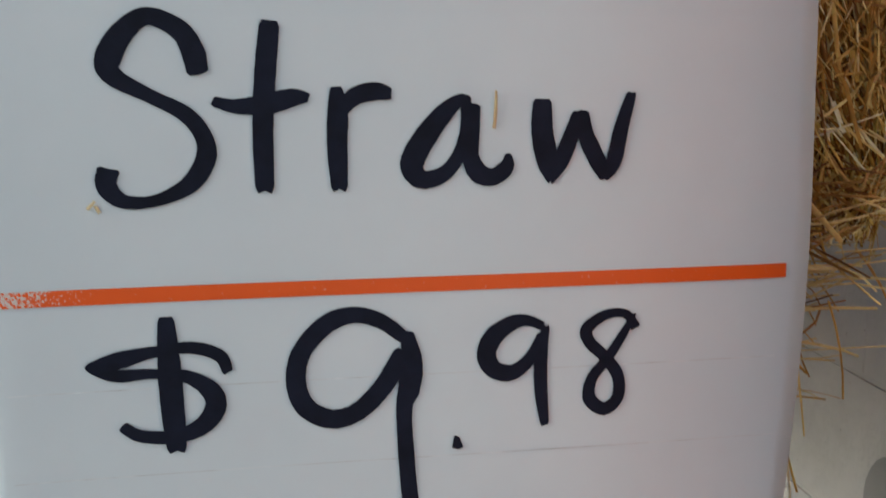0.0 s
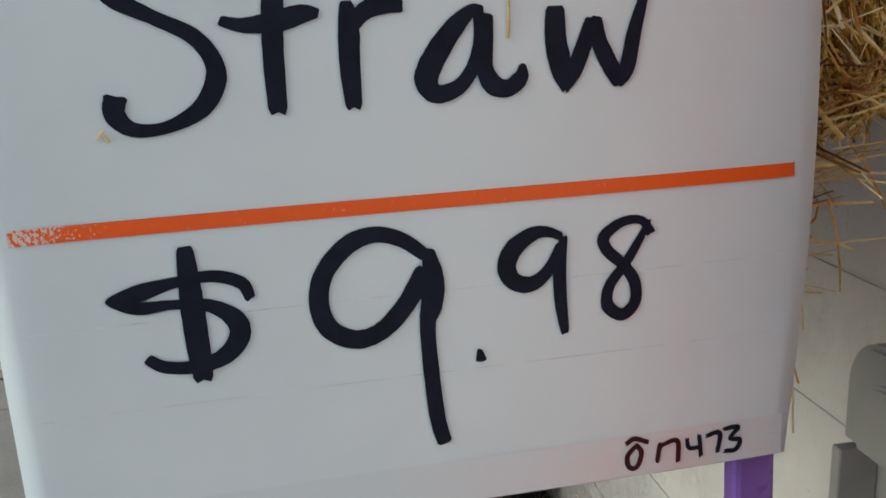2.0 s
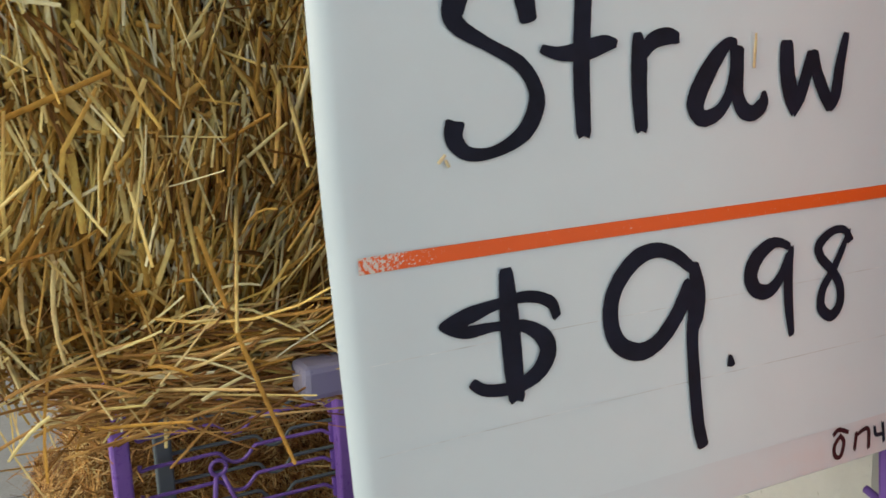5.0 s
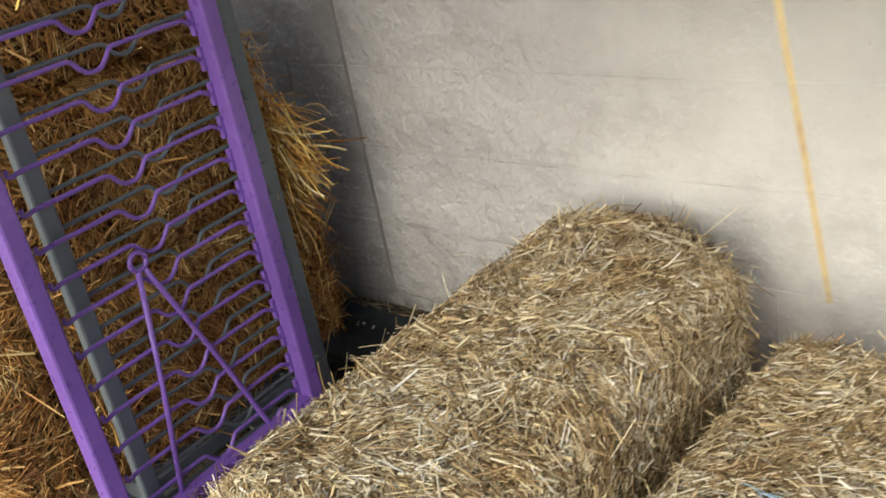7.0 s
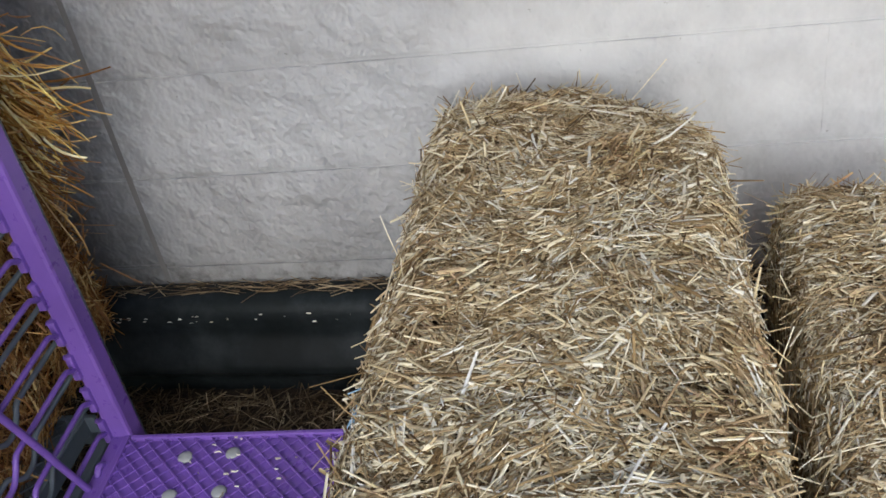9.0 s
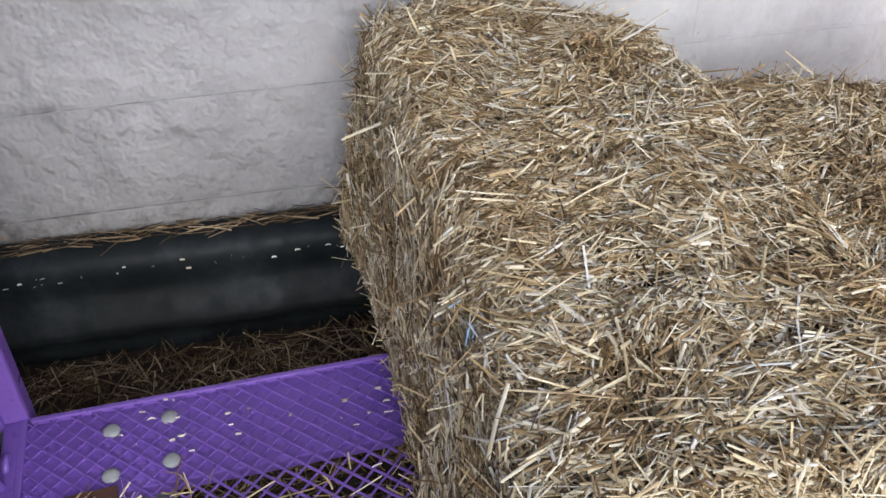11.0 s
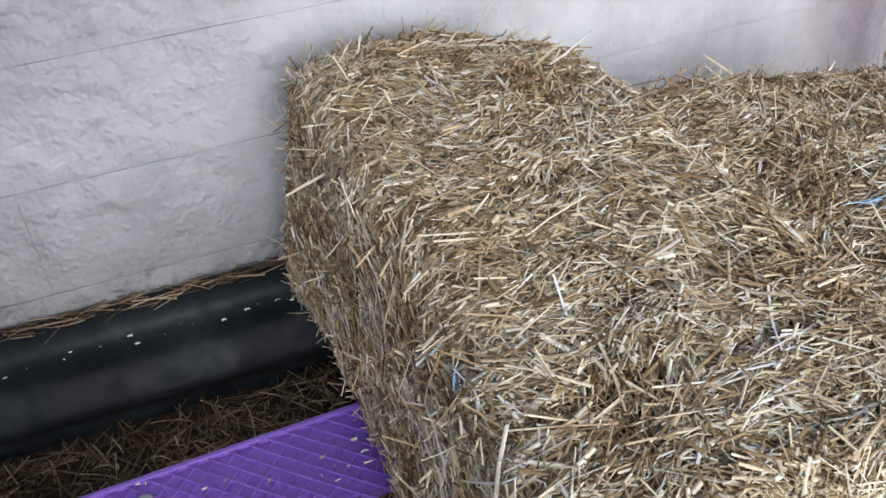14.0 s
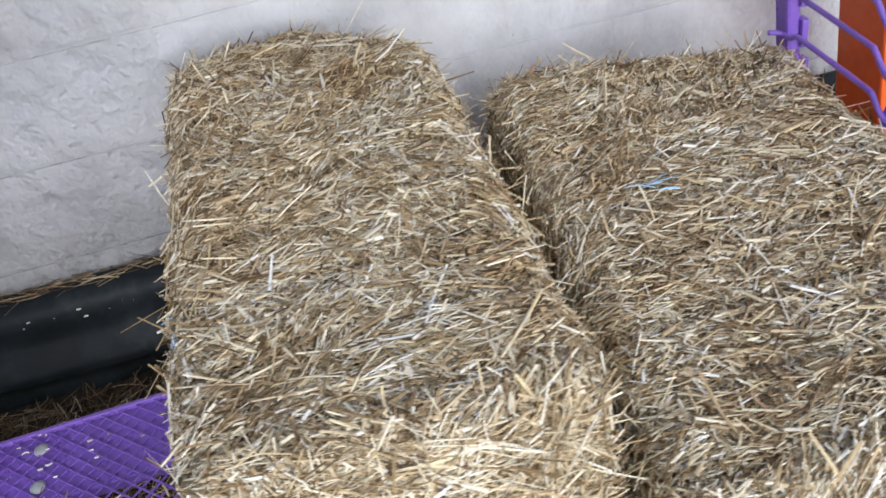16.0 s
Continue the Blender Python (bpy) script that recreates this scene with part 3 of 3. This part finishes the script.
def sheet_place(x, z, out=0.0):
    """A place on the hanging sheet: x across, z above its lower edge; the side edges curl back a little."""
    y = 0.907 + 0.046 * (x + 0.1) + 0.055 * (SIGN_Z + z - 1.41) + 0.002 * math.sin((x + 0.4) * 9)
    left = max(0.0, -0.378 - x)
    right = max(0.0, x - 0.185)
    y += 6.4 * left * left + 2.0 * right * right - 0.05 * max(0.0, -0.36 - x)
    return Vector((x, y - out, SIGN_Z + z))


def sheet_edges(z):
    return -0.398 - 0.009 * min(1.0, z / 0.3), 0.210 + 0.025 * math.sin(min(1.0, z / 0.32) * math.pi / 2)


def price_sign():
    sign = empty("price_sign", pose(0, 0, 0), "white card price sign hand-lettered in black marker, taped to the rack", "sign")
    bm = bmesh.new()
    cols, rows = 40, 30
    front = []
    for j in range(rows + 1):
        z = 0.71 * j / rows
        a, b = sheet_edges(z)
        front.append([bm.verts.new(sheet_place(a + (b - a) * i / cols, z)) for i in range(cols + 1)])
    for j in range(rows):
        for i in range(cols):
            bm.faces.new((front[j][i], front[j][i + 1], front[j + 1][i + 1], front[j + 1][i]))
    sheet = part("sheet", bm, SHEET, sign, smooth=True)
    thick = sheet.modifiers.new("thickness", "SOLIDIFY")
    thick.thickness, thick.offset = 0.0012, -1.0
    sheet.data.update()

    def patch(name, x0, x1, z0, z1, out, material, label="", slope=0.0):
        bm = bmesh.new()
        n = max(2, int((x1 - x0) / 0.012))
        low = [bm.verts.new(sheet_place(x0 + (x1 - x0) * i / n, z0 + slope * i / n, out)) for i in range(n + 1)]
        high = [bm.verts.new(sheet_place(x0 + (x1 - x0) * i / n, z1 + slope * i / n, out)) for i in range(n + 1)]
        for i in range(n):
            bm.faces.new((low[i], low[i + 1], high[i + 1], high[i]))
        return part(name, bm, material, sign, label)

    patch("stripe", -0.386, 0.212, 0.2405, 0.2520, 0.0010, STRIPE, "orange printed stripe worn white at one end")
    patch("ruled_line", -0.383, 0.204, 0.1767, 0.1773, 0.0009, RULE)
    patch("ruled_line", -0.381, 0.204, 0.1117, 0.1123, 0.0009, RULE)
    patch("tape", -0.396, 0.206, 0.001, 0.037, 0.0006, TAPE, "clear tape smeared pink along the lower edge")
    patch("staple", 0.190, 0.203, 0.0195, 0.0205, 0.0012, RULE)
    for z0, z1 in ((0.0140, 0.0146), (0.0228, 0.0234)):
        patch("stamp_line", -0.381, -0.362, z0, z1, 0.0012, RULE)
    patch("stamp_bar", -0.3795, -0.3635, 0.0190, 0.0220, 0.0012, RULE)
    stamp = bpy.data.curves.new("stamp_word", "FONT")
    stamp.body, stamp.size, stamp.align_x = "APPROVED", 0.0042, "CENTER"
    word = part("stamp_word", stamp, None, sign)
    stamp.materials.append(RULE)
    word.matrix_world = Matrix.Translation(sheet_place(-0.3715, 0.0155, 0.0014)) @ pose(0, 0, 0, 90, 0, 1.8)

    def letter(strokes, material, name="marker_letter"):
        """Pen strokes through a few points on the sheet: x, z and the pen's width, in millimetres."""
        bm = bmesh.new()
        for s, stroke in enumerate(strokes):
            line = smooth_line([(x / 1000, w / 2000, z / 1000) for x, z, w in stroke], 10)
            rng = random.Random(len(line) * 7 + s)
            rows = []
            for k, p in enumerate(line):
                d = line[min(k + 1, len(line) - 1)] - line[max(k - 1, 0)]
                d.y = 0
                d.normalize()
                across = Vector((-d.z, 0, d.x))
                w = p.y * (1 + rng.uniform(-0.03, 0.03))
                end = min(k, len(line) - 1 - k)
                if end == 0:
                    w *= 0.72
                rag = [d * (rng.uniform(-0.0012, 0.0012) if end == 0 else 0) for _ in range(3)]
                rows.append([bm.verts.new(sheet_place(q.x, q.z, 0.0013 + 0.00012 * s)) for q in (p - across * w + rag[0], p + rag[1], p + across * w + rag[2])])
            for a, b in zip(rows, rows[1:]):
                for c in (0, 1):
                    bm.faces.new((a[c], a[c + 1], b[c + 1], b[c]))
        bmesh.ops.recalc_face_normals(bm, faces=bm.faces[:])
        return part(name, bm, material, sign)

    letter([[(-241, 403, 15), (-244, 419, 16.5), (-253, 434, 14), (-274, 443, 12.5), (-291, 432, 16), (-302, 413, 18), (-298, 401, 13.5), (-275, 388, 10), (-251, 375, 11.5), (-239, 359, 12.5), (-238, 343, 14.5), (-250, 325, 13), (-274, 314, 8.5), (-296, 314, 10.5), (-307, 325, 14.5), (-305, 338, 15.5)]], INK)
    letter([[(-190, 440, 14.5), (-194, 405, 15.5), (-197, 363, 15), (-197, 318, 13.5)], [(-232, 384, 7), (-215, 380, 10.5), (-192, 382, 15), (-175, 386, 13), (-163, 386, 6)]], INK)
    letter([[(-144, 393, 9), (-143, 377, 15), (-144, 351, 15), (-143, 318, 12)], [(-143, 373, 9), (-131, 386, 13), (-116, 390, 13.5), (-104, 388, 9)]], INK)
    letter([[(-45, 383, 7), (-55, 382, 10), (-70, 368, 15.5), (-85, 347, 18), (-89, 334, 17.5), (-82, 325, 14), (-67, 328, 12), (-56, 339, 10.5), (-47, 358, 13), (-45, 380, 14)], [(-44, 381, 14), (-45, 356, 13.5), (-45, 341, 13), (-39, 329, 15), (-28, 326, 13), (-18, 333, 12), (-16, 343, 5)]], INK)
    letter([[(10, 383, 14.5), (10, 359, 17), (14, 337, 16.5), (17, 321, 6)], [(16, 321, 5), (24, 336, 12.5), (33, 357, 12.5), (39, 373, 11)], [(40, 374, 12), (44, 356, 13), (53, 337, 13.5), (60, 323, 9)], [(58, 324, 9), (66, 336, 12.5), (72, 362, 11.5), (80, 388, 8)]], INK)
    letter([[(-271, 229, 12), (-270, 195, 16.5), (-269, 164, 17), (-267, 128, 14)], [(-228, 186, 8), (-234, 199, 9.5), (-254, 206, 9), (-281, 204, 8.5), (-306, 199, 12.5), (-327, 195, 3.5), (-308, 188, 9.5), (-283, 188, 7.5), (-259, 185, 9.5), (-242, 174, 14), (-238, 161, 15.5), (-248, 147, 13.5), (-268, 140, 10.5), (-292, 142, 9.5), (-305, 150, 8.5)]], INK)
    letter([[(-96, 205, 10), (-114, 219, 11.5), (-134, 225, 12.5), (-155, 219, 14.5), (-174, 199, 14.5), (-179, 176, 15), (-172, 156, 15), (-153, 146, 15), (-133, 151, 14.5), (-114, 169, 15), (-97, 195, 16)], [(-95, 211, 9.5), (-92, 187, 17), (-94, 167, 17), (-98, 151, 12.5), (-97, 114, 12.5), (-94, 75, 12.5), (-89, 53, 12)]], INK)
    letter([[(-58, 127, 4), (-57, 117, 9.5)]], INK, "marker_dot")
    letter([[(11, 210, 7), (-1, 215, 8.5), (-13, 214, 11.5), (-28, 204, 15), (-34, 190, 15), (-28, 178, 14), (-14, 175, 12.5), (0, 185, 10), (11, 204, 9)], [(13, 211, 6), (9, 187, 10.5), (9, 160, 10.5), (12, 132, 7)]], INK)
    letter([[(86, 205, 8.5), (77, 217, 7), (61, 217, 8), (46, 207, 10), (48, 196, 9.5), (61, 183, 9.5), (71, 168, 10), (71, 151, 10), (60, 142, 10.5), (48, 151, 10.5), (50, 167, 9), (63, 183, 8.5), (75, 201, 7), (84, 217, 4)]], INK)
    letter([[(62, 30, 4), (70, 34, 4.5), (83, 29, 4)], [(73, 29, 4), (64, 20, 4.5), (65, 10, 4.5), (72, 9, 4.5), (76, 21, 4.5), (71, 29, 4)]], RED_INK)
    letter([[(90, 10, 4), (93, 27, 4.5)]], RED_INK)
    letter([[(92, 24, 3.5), (108, 27, 4.5), (109, 7, 4.5)]], RED_INK)
    letter([[(117, 28, 3.5), (119, 19, 4), (128, 18, 4)], [(128, 30, 4), (130, 9, 4)]], INK)
    letter([[(134, 27, 4), (147, 28, 4.5), (145, 10, 4)]], INK)
    letter([[(150, 31, 4), (164, 31, 4.5), (157, 22, 4), (166, 19, 4.5), (162, 11, 4.5), (151, 11, 4)]], INK)
    for x, z, dx, dz, l in ((-0.026, 0.376, 0.05, 1.0, 0.028), (-0.318, 0.312, 0.7, 0.7, 0.008), (-0.314, 0.309, -0.4, 0.7, 0.006)):
        loose_straw("chaff", "", [sheet_place(x, z, 0.002)], [(dx, 0.0, dz)], [l], [0.0026], STRAW, 61, sign, 0.02, np.array([0, -1.0, 0]))
    return sign


price_sign()


# ---- orange post and the socket box on the wall ----
post = empty("orange_post", pose(0.107, 0.615, 0.011, 0, 4.5, 0), "orange-painted square steel post leaning slightly before the block wall", "post")
part("column", box(0.0, 0.140, 0.0, 0.140, 0.0, 2.50, 0.006), ORANGE, post)
part("cap", box(-0.003, 0.143, -0.003, 0.143, 2.50, 2.512, 0.003), ORANGE, post)


def rounded_plate(x0, x1, y0, y1, z0, z1, r, corners=(1, 1, 1, 1)):
    """A slab against the wall with rounded corners in y and z."""
    bm = bmesh.new()
    outline = []
    for (cy, cz, a0), on in zip(((y1 - r, z1 - r, 0), (y0 + r, z1 - r, 90), (y0 + r, z0 + r, 180), (y1 - r, z0 + r, 270)), corners):
        if on:
            outline += [(cy + r * math.cos(radians(a0 + a)), cz + r * math.sin(radians(a0 + a))) for a in range(0, 91, 15)]
        else:
            outline.append((cy + (r if a0 in (0, 270) else -r), cz + (r if a0 < 180 else -r)))
    f = bm.faces.new([bm.verts.new((x0, y, z)) for y, z in outline])
    made = bmesh.ops.extrude_face_region(bm, geom=[f])
    bmesh.ops.translate(bm, verts=[v for v in made["geom"] if isinstance(v, bmesh.types.BMVert)], vec=(x1 - x0, 0, 0))
    bmesh.ops.recalc_face_normals(bm, faces=bm.faces[:])
    rim = [e for e in bm.edges if all(abs(v.co.x - x0) < 1e-6 for v in e.verts)]
    bmesh.ops.bevel(bm, geom=rim, offset=min(0.006, (x1 - x0) * 0.4), segments=2, affect="EDGES")
    return bm


def socket_box():
    ob = empty("socket_box", pose(0, -0.052, -0.026), "grey plastic weatherproof socket housing, lid raised, on the wall", "socket box")
    part("back_plate", rounded_plate(0.478, 0.4995, 0.93, 1.235, 0.93, 1.18, 0.03), PLASTIC, ob)
    part("side_wall", box(0.425, 0.478, 1.205, 1.222, 0.965, 1.16, 0.003), PLASTIC, ob)
    part("side_wall", box(0.425, 0.478, 0.945, 0.962, 0.965, 1.16, 0.003), SMOKED, ob)
    tray = part("tray", rounded_plate(0.412, 0.4775, 0.925, 1.238, 0.925, 0.965, 0.018), PLASTIC, ob)
    part("tray_lip", box(0.404, 0.414, 0.94, 1.222, 0.94, 0.972, 0.003), SMOKED, tray)
    part("inner_plate", rounded_plate(0.466, 0.478, 0.99, 1.165, 0.985, 1.13, 0.03), PLASTIC, ob)
    part("keyhole", disc((0.465, 1.10, 1.055), (1, 0, 0), 0.006, 0.004, 14), SMOKED, ob)
    lid = part("lid", rounded_plate(0.440, 0.4745, 0.935, 1.225, 1.165, 1.30, 0.055, (1, 1, 0, 0)), PLASTIC, ob)
    part("lid_panel", rounded_plate(0.430, 0.4405, 0.97, 1.185, 1.17, 1.262, 0.04, (1, 1, 0, 0)), PLASTIC, lid)
    part("latch", box(0.415, 0.44, 1.205, 1.235, 1.015, 1.065, 0.004), PLASTIC, ob)
    return ob


socket_box()

# ---- cardboard scraps and loose straw ----
def scrap(points, z, thick, m):
    bm = bmesh.new()
    f = bm.faces.new([bm.verts.new((x, y, 0)) for x, y in points])
    made = bmesh.ops.extrude_face_region(bm, geom=[f])
    bmesh.ops.translate(bm, verts=[v for v in made["geom"] if isinstance(v, bmesh.types.BMVert)], vec=(0, 0, thick))
    bmesh.ops.recalc_face_normals(bm, faces=bm.faces[:])
    ob = tagged(part("cardboard_scrap", bm, CARD), "torn brown cardboard scrap lying on the mesh shelf", "cardboard", "cardboard scraps")
    ob.matrix_world = m
    return ob


scrap([(0, 0), (0.10, 0.01), (0.115, 0.07), (0.06, 0.10), (-0.01, 0.085)], 0, 0.004, pose(-0.24, 2.17, 0.2640, 2, -3, 20))
scrap([(0, 0), (0.09, -0.01), (0.10, 0.06), (0.02, 0.075)], 0, 0.004, pose(-0.155, 2.275, 0.2650, -3, 2, 10))

def plastic_scrap():
    """A crumpled sheet of clear film."""
    bm = bmesh.new()
    bmesh.ops.create_grid(bm, x_segments=16, y_segments=12, size=0.5)
    rng = random.Random(8)
    for v in bm.verts:
        x, y = v.co.x, v.co.y
        v.co = Vector((x * 0.10 * (1 + 0.25 * math.sin(y * 9)), y * 0.085 * (1 + 0.3 * math.sin(x * 7 + 1)), 0.030 + 0.010 * math.sin(x * 17 + y * 5) + 0.008 * math.sin(y * 23 - x * 6) + rng.uniform(-0.003, 0.003)))
    ob = tagged(part("plastic_scrap", bm, FILM), "crumpled pale translucent plastic film on litter under the mesh shelf", "plastic scrap")
    ob.modifiers.new("thickness", "SOLIDIFY").thickness = 0.0006
    ob.matrix_world = pose(-0.035, 2.205, 0.012, 0, 0, 25)
    return ob


plastic_scrap()
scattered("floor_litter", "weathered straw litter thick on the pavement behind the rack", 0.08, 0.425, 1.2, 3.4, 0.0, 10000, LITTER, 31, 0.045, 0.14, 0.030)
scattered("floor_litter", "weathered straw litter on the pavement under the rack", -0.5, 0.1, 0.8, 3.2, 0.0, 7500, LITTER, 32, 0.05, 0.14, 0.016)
scattered("shelf_litter", "loose straw stalks lying on the purple mesh shelf", -0.38, -0.07, 1.88, 2.30, 0.262, 110, STRAW, 33, 0.036, 0.08, 0.010)
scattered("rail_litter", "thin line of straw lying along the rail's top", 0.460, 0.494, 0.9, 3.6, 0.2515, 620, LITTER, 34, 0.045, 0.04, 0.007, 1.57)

# straw that hangs from the upper bale
rng = np.random.default_rng(41)
count = 560
px = np.where(rng.random(count) < 0.5, rng.uniform(-0.66, -0.30, count), rng.normal(-0.60, 0.04, count))
py = np.where(px > -0.55, rng.normal(1.05, 0.03, count), rng.uniform(0.98, 1.9, count))
length = np.clip(rng.lognormal(math.log(0.075), 0.45, count), 0.03, 0.20)
d = np.stack([rng.normal(-0.25, 0.5, count), rng.normal(-0.10, 0.5, count), -np.abs(rng.normal(0.9, 0.3, count))], 1)
p = np.stack([px, py, rng.uniform(1.41, 1.60, count)], 1)
loose_straw("hanging_straw", "long golden stalks hanging from the upper bale", p, d, length, rng.uniform(0.002, 0.0042, count), GOLD, 42, None, 0.08, np.array([-1.0, -0.6, 0.0]))


# a few long stalks that hang lower, and ragged tufts
STALK = straw_material("pale_stalk", [(0.0, (0.58, 0.44, 0.20)), (1.0, (0.70, 0.58, 0.32))])


def stalk(points, width, material=GOLD):
    line = smooth_line(points, 6)
    bm = bmesh.new()
    tube(line, width / 2, 6, bm)
    return tagged(part("straw_stalk", bm, material, smooth=True), "long bent golden straw stalk hanging from the upper bale", "straw", "hanging straw stalks")


stalk([(-0.645, 1.045, 1.50), (-0.648, 1.035, 1.455), (-0.643, 1.027, 1.40), (-0.638, 1.016, 1.31), (-0.611, 1.008, 1.175)], 0.0026, STALK)
stalk([(-0.66, 1.04, 1.50), (-0.69, 1.048, 1.43), (-0.697, 1.051, 1.363)], 0.0028)
stalk([(-0.63, 0.98, 1.50), (-0.66, 0.95, 1.44), (-0.672, 0.92, 1.402)], 0.0030)
stalk([(-0.55, 1.02, 1.46), (-0.44, 1.00, 1.435), (-0.36, 0.985, 1.44), (-0.31, 0.97, 1.452)], 0.0028)


def tuft(name, label, centre, spread, way, fan, count, mean, material, seed, girth=0.0026):
    rng = np.random.default_rng(seed)
    p = np.array(centre) + rng.normal(0, 1, (count, 3)) * np.array(spread)
    d = np.array(way) + rng.normal(0, fan, (count, 3))
    length = np.clip(rng.lognormal(math.log(mean), 0.4, count), 0.02, 0.22)
    return loose_straw(name, label, p + d / np.linalg.norm(d, axis=1, keepdims=True) * length[:, None] * 0.3, d, length, rng.uniform(0.6, 1.4, count) * girth, material, seed, None, 0.09, -np.array([0.6, 0.6, -0.2]))


tuft("straw_tuft", "ragged russet straw tuft spilling from a bale's end", (0.255, 2.57, 0.74), (0.025, 0.05, 0.07), (0.50, -0.3, -0.9), 0.34, 520, 0.085, RUSSET, 51)
tuft("straw_tuft", "ragged russet straw tuft spilling from a bale's end", (0.225, 2.56, 0.90), (0.02, 0.04, 0.07), (0.4, -0.3, -0.7), 0.40, 300, 0.06, RUSSET, 52)
tuft("straw_tuft", "golden straw spilling from a bale's end beside the grey rack", (0.255, 2.51, 0.80), (0.020, 0.03, 0.06), (0.45, -0.3, -0.9), 0.36, 300, 0.080, GOLD, 61, 0.0032)
tuft("straw_tuft", "dry stalks sticking out behind the price sign", (0.24, 1.03, 1.468), (0.03, 0.02, 0.040), (1.0, -0.15, 0.04), 0.22, 40, 0.10, STALK, 53)
tuft("straw_tuft", "thin seed stems drooping behind the price sign", (0.25, 1.02, 1.435), (0.03, 0.02, 0.02), (0.40, -0.05, -1.0), 0.22, 9, 0.15, GOLD, 54)
tuft("straw_tuft", "dark straw fringe along the upper bale's end", (0.30, 1.05, 1.62), (0.03, 0.02, 0.09), (0.5, -0.3, -0.1), 0.6, 160, 0.07, RUSSET, 55)
tuft("straw_tuft", "straw fringe along the low bale's inner edge", (-0.03, 1.845, 0.48), (0.14, 0.010, 0.08), (-0.05, 0.5, -0.3), 0.5, 260, 0.030, STRAW, 56, 0.0016)
tuft("straw_tuft", "pale clump of long straw drooping from the upper bale's corner", (-0.620, 1.025, 1.525), (0.040, 0.015, 0.035), (0.08, -0.15, -1.0), 0.24, 120, 0.062, STALK, 62, 0.0026)
tuft("straw_tuft", "russet straw fringe along the upper bale's lower edge", (-0.46, 1.015, 1.435), (0.075, 0.018, 0.018), (1.0, -0.12, 0.10), 0.28, 800, 0.055, RUSSET, 59, 0.0020)
tuft("straw_tuft", "golden straw fringe along the upper bale's lower edge", (-0.44, 1.005, 1.450), (0.080, 0.014, 0.018), (1.0, -0.15, 0.12), 0.26, 300, 0.060, GOLD, 60, 0.0022)
tuft("blue_twine_end", "short blue twine fibres caught along the tall bale's upper edge", (-0.262, 1.864, 0.652), (0.028, 0.002, 0.003), (-0.7, 0.0, -0.25), 0.30, 7, 0.016, TWINE, 63, 0.0018)
tuft("blue_twine_end", "frayed end of pale blue twine on the low bale", (-0.133, 1.24, 0.581), (0.012, 0.016, 0.001), (0.1, 1.0, 0.05), 0.3, 6, 0.035, TWINE, 57)

scattered("shelf_litter", "pale straw wisps fallen beside torn cardboard on the shelf", -0.36, -0.08, 2.16, 2.36, 0.264, 120, STRAW, 59, 0.036, 0.12, 0.016)
scattered("shelf_litter", "little heap of straw caught in the shelf corner", -0.33, -0.10, 2.26, 2.370, 0.2635, 110, LITTER, 58, 0.040, 0.10, 0.014)

# pale chaff on the rail and the shelf strip
def flakes(name, label, spots, seed, material, size=0.009):
    rng = np.random.default_rng(seed)
    p = np.array(spots)
    a = rng.uniform(0, 6.28, len(p))
    d = np.stack([np.cos(a) * 0.5, np.sin(a), np.cos(a) * -0.4], 1)
    return loose_straw(name, label, p, d, rng.uniform(0.5, 1.3, len(p)) * size, rng.uniform(0.002, 0.0045, len(p)), material, seed, None, 0.1, np.array([-0.6, 0, 0.8]))


rng = np.random.default_rng(71)
CHAFF = straw_material("pale_chaff", [(0.0, (0.5, 0.48, 0.42)), (1.0, (0.78, 0.76, 0.7))])
ys = rng.uniform(1.6, 3.2, 60)
flakes("chaff", "pale chaff flakes stuck on the dark guard rail", np.stack([0.432 - 0.004 * rng.random(60), ys, 0.224 - 0.02 * rng.random(60)], 1), 72, CHAFF)
flakes("chaff", "pale chaff flakes lying on the purple shelf strip", np.stack([rng.uniform(-0.04, 0.075, 26), rng.uniform(1.9, 2.34, 26), np.full(26, 0.2625)], 1), 73, CHAFF, 0.010)

# ---- wall blocks ----
def block_mesh(width, height, material):
    bm = bmesh.new()
    box(-0.05, 0.0, 0, width, 0, height, 0.0, bm)
    front = [e for e in bm.edges if all(abs(v.co.x + 0.05) < 1e-6 for v in e.verts)]
    level = [e for e in front if abs(e.verts[0].co.z - e.verts[1].co.z) < 1e-6]
    bmesh.ops.bevel(bm, geom=level, offset=0.0036, segments=2, affect="EDGES")
    return mesh_of("block", bm, material)


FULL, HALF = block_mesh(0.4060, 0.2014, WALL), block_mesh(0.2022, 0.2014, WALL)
GREY_FULL, GREY_HALF = block_mesh(0.4050, 0.2014, SHADED_GREY_WALL), block_mesh(0.1990, 0.2014, SHADED_GREY_WALL)
for k in range(-2, 11):
    z = 0.5 + 0.2032 * k
    odd = k % 2
    spans = []
    y = 2.5030
    if odd:
        spans.append((y - 0.2010, HALF))
        y -= 0.2027
    while y > -1.6:
        spans.append((y - 0.4049, FULL))
        y -= 0.4064
    y = 2.5135
    if odd:
        spans.append((y, GREY_HALF))
        y += 0.2027
    while y < 5.0:
        spans.append((y, GREY_FULL))
        y += 0.4064
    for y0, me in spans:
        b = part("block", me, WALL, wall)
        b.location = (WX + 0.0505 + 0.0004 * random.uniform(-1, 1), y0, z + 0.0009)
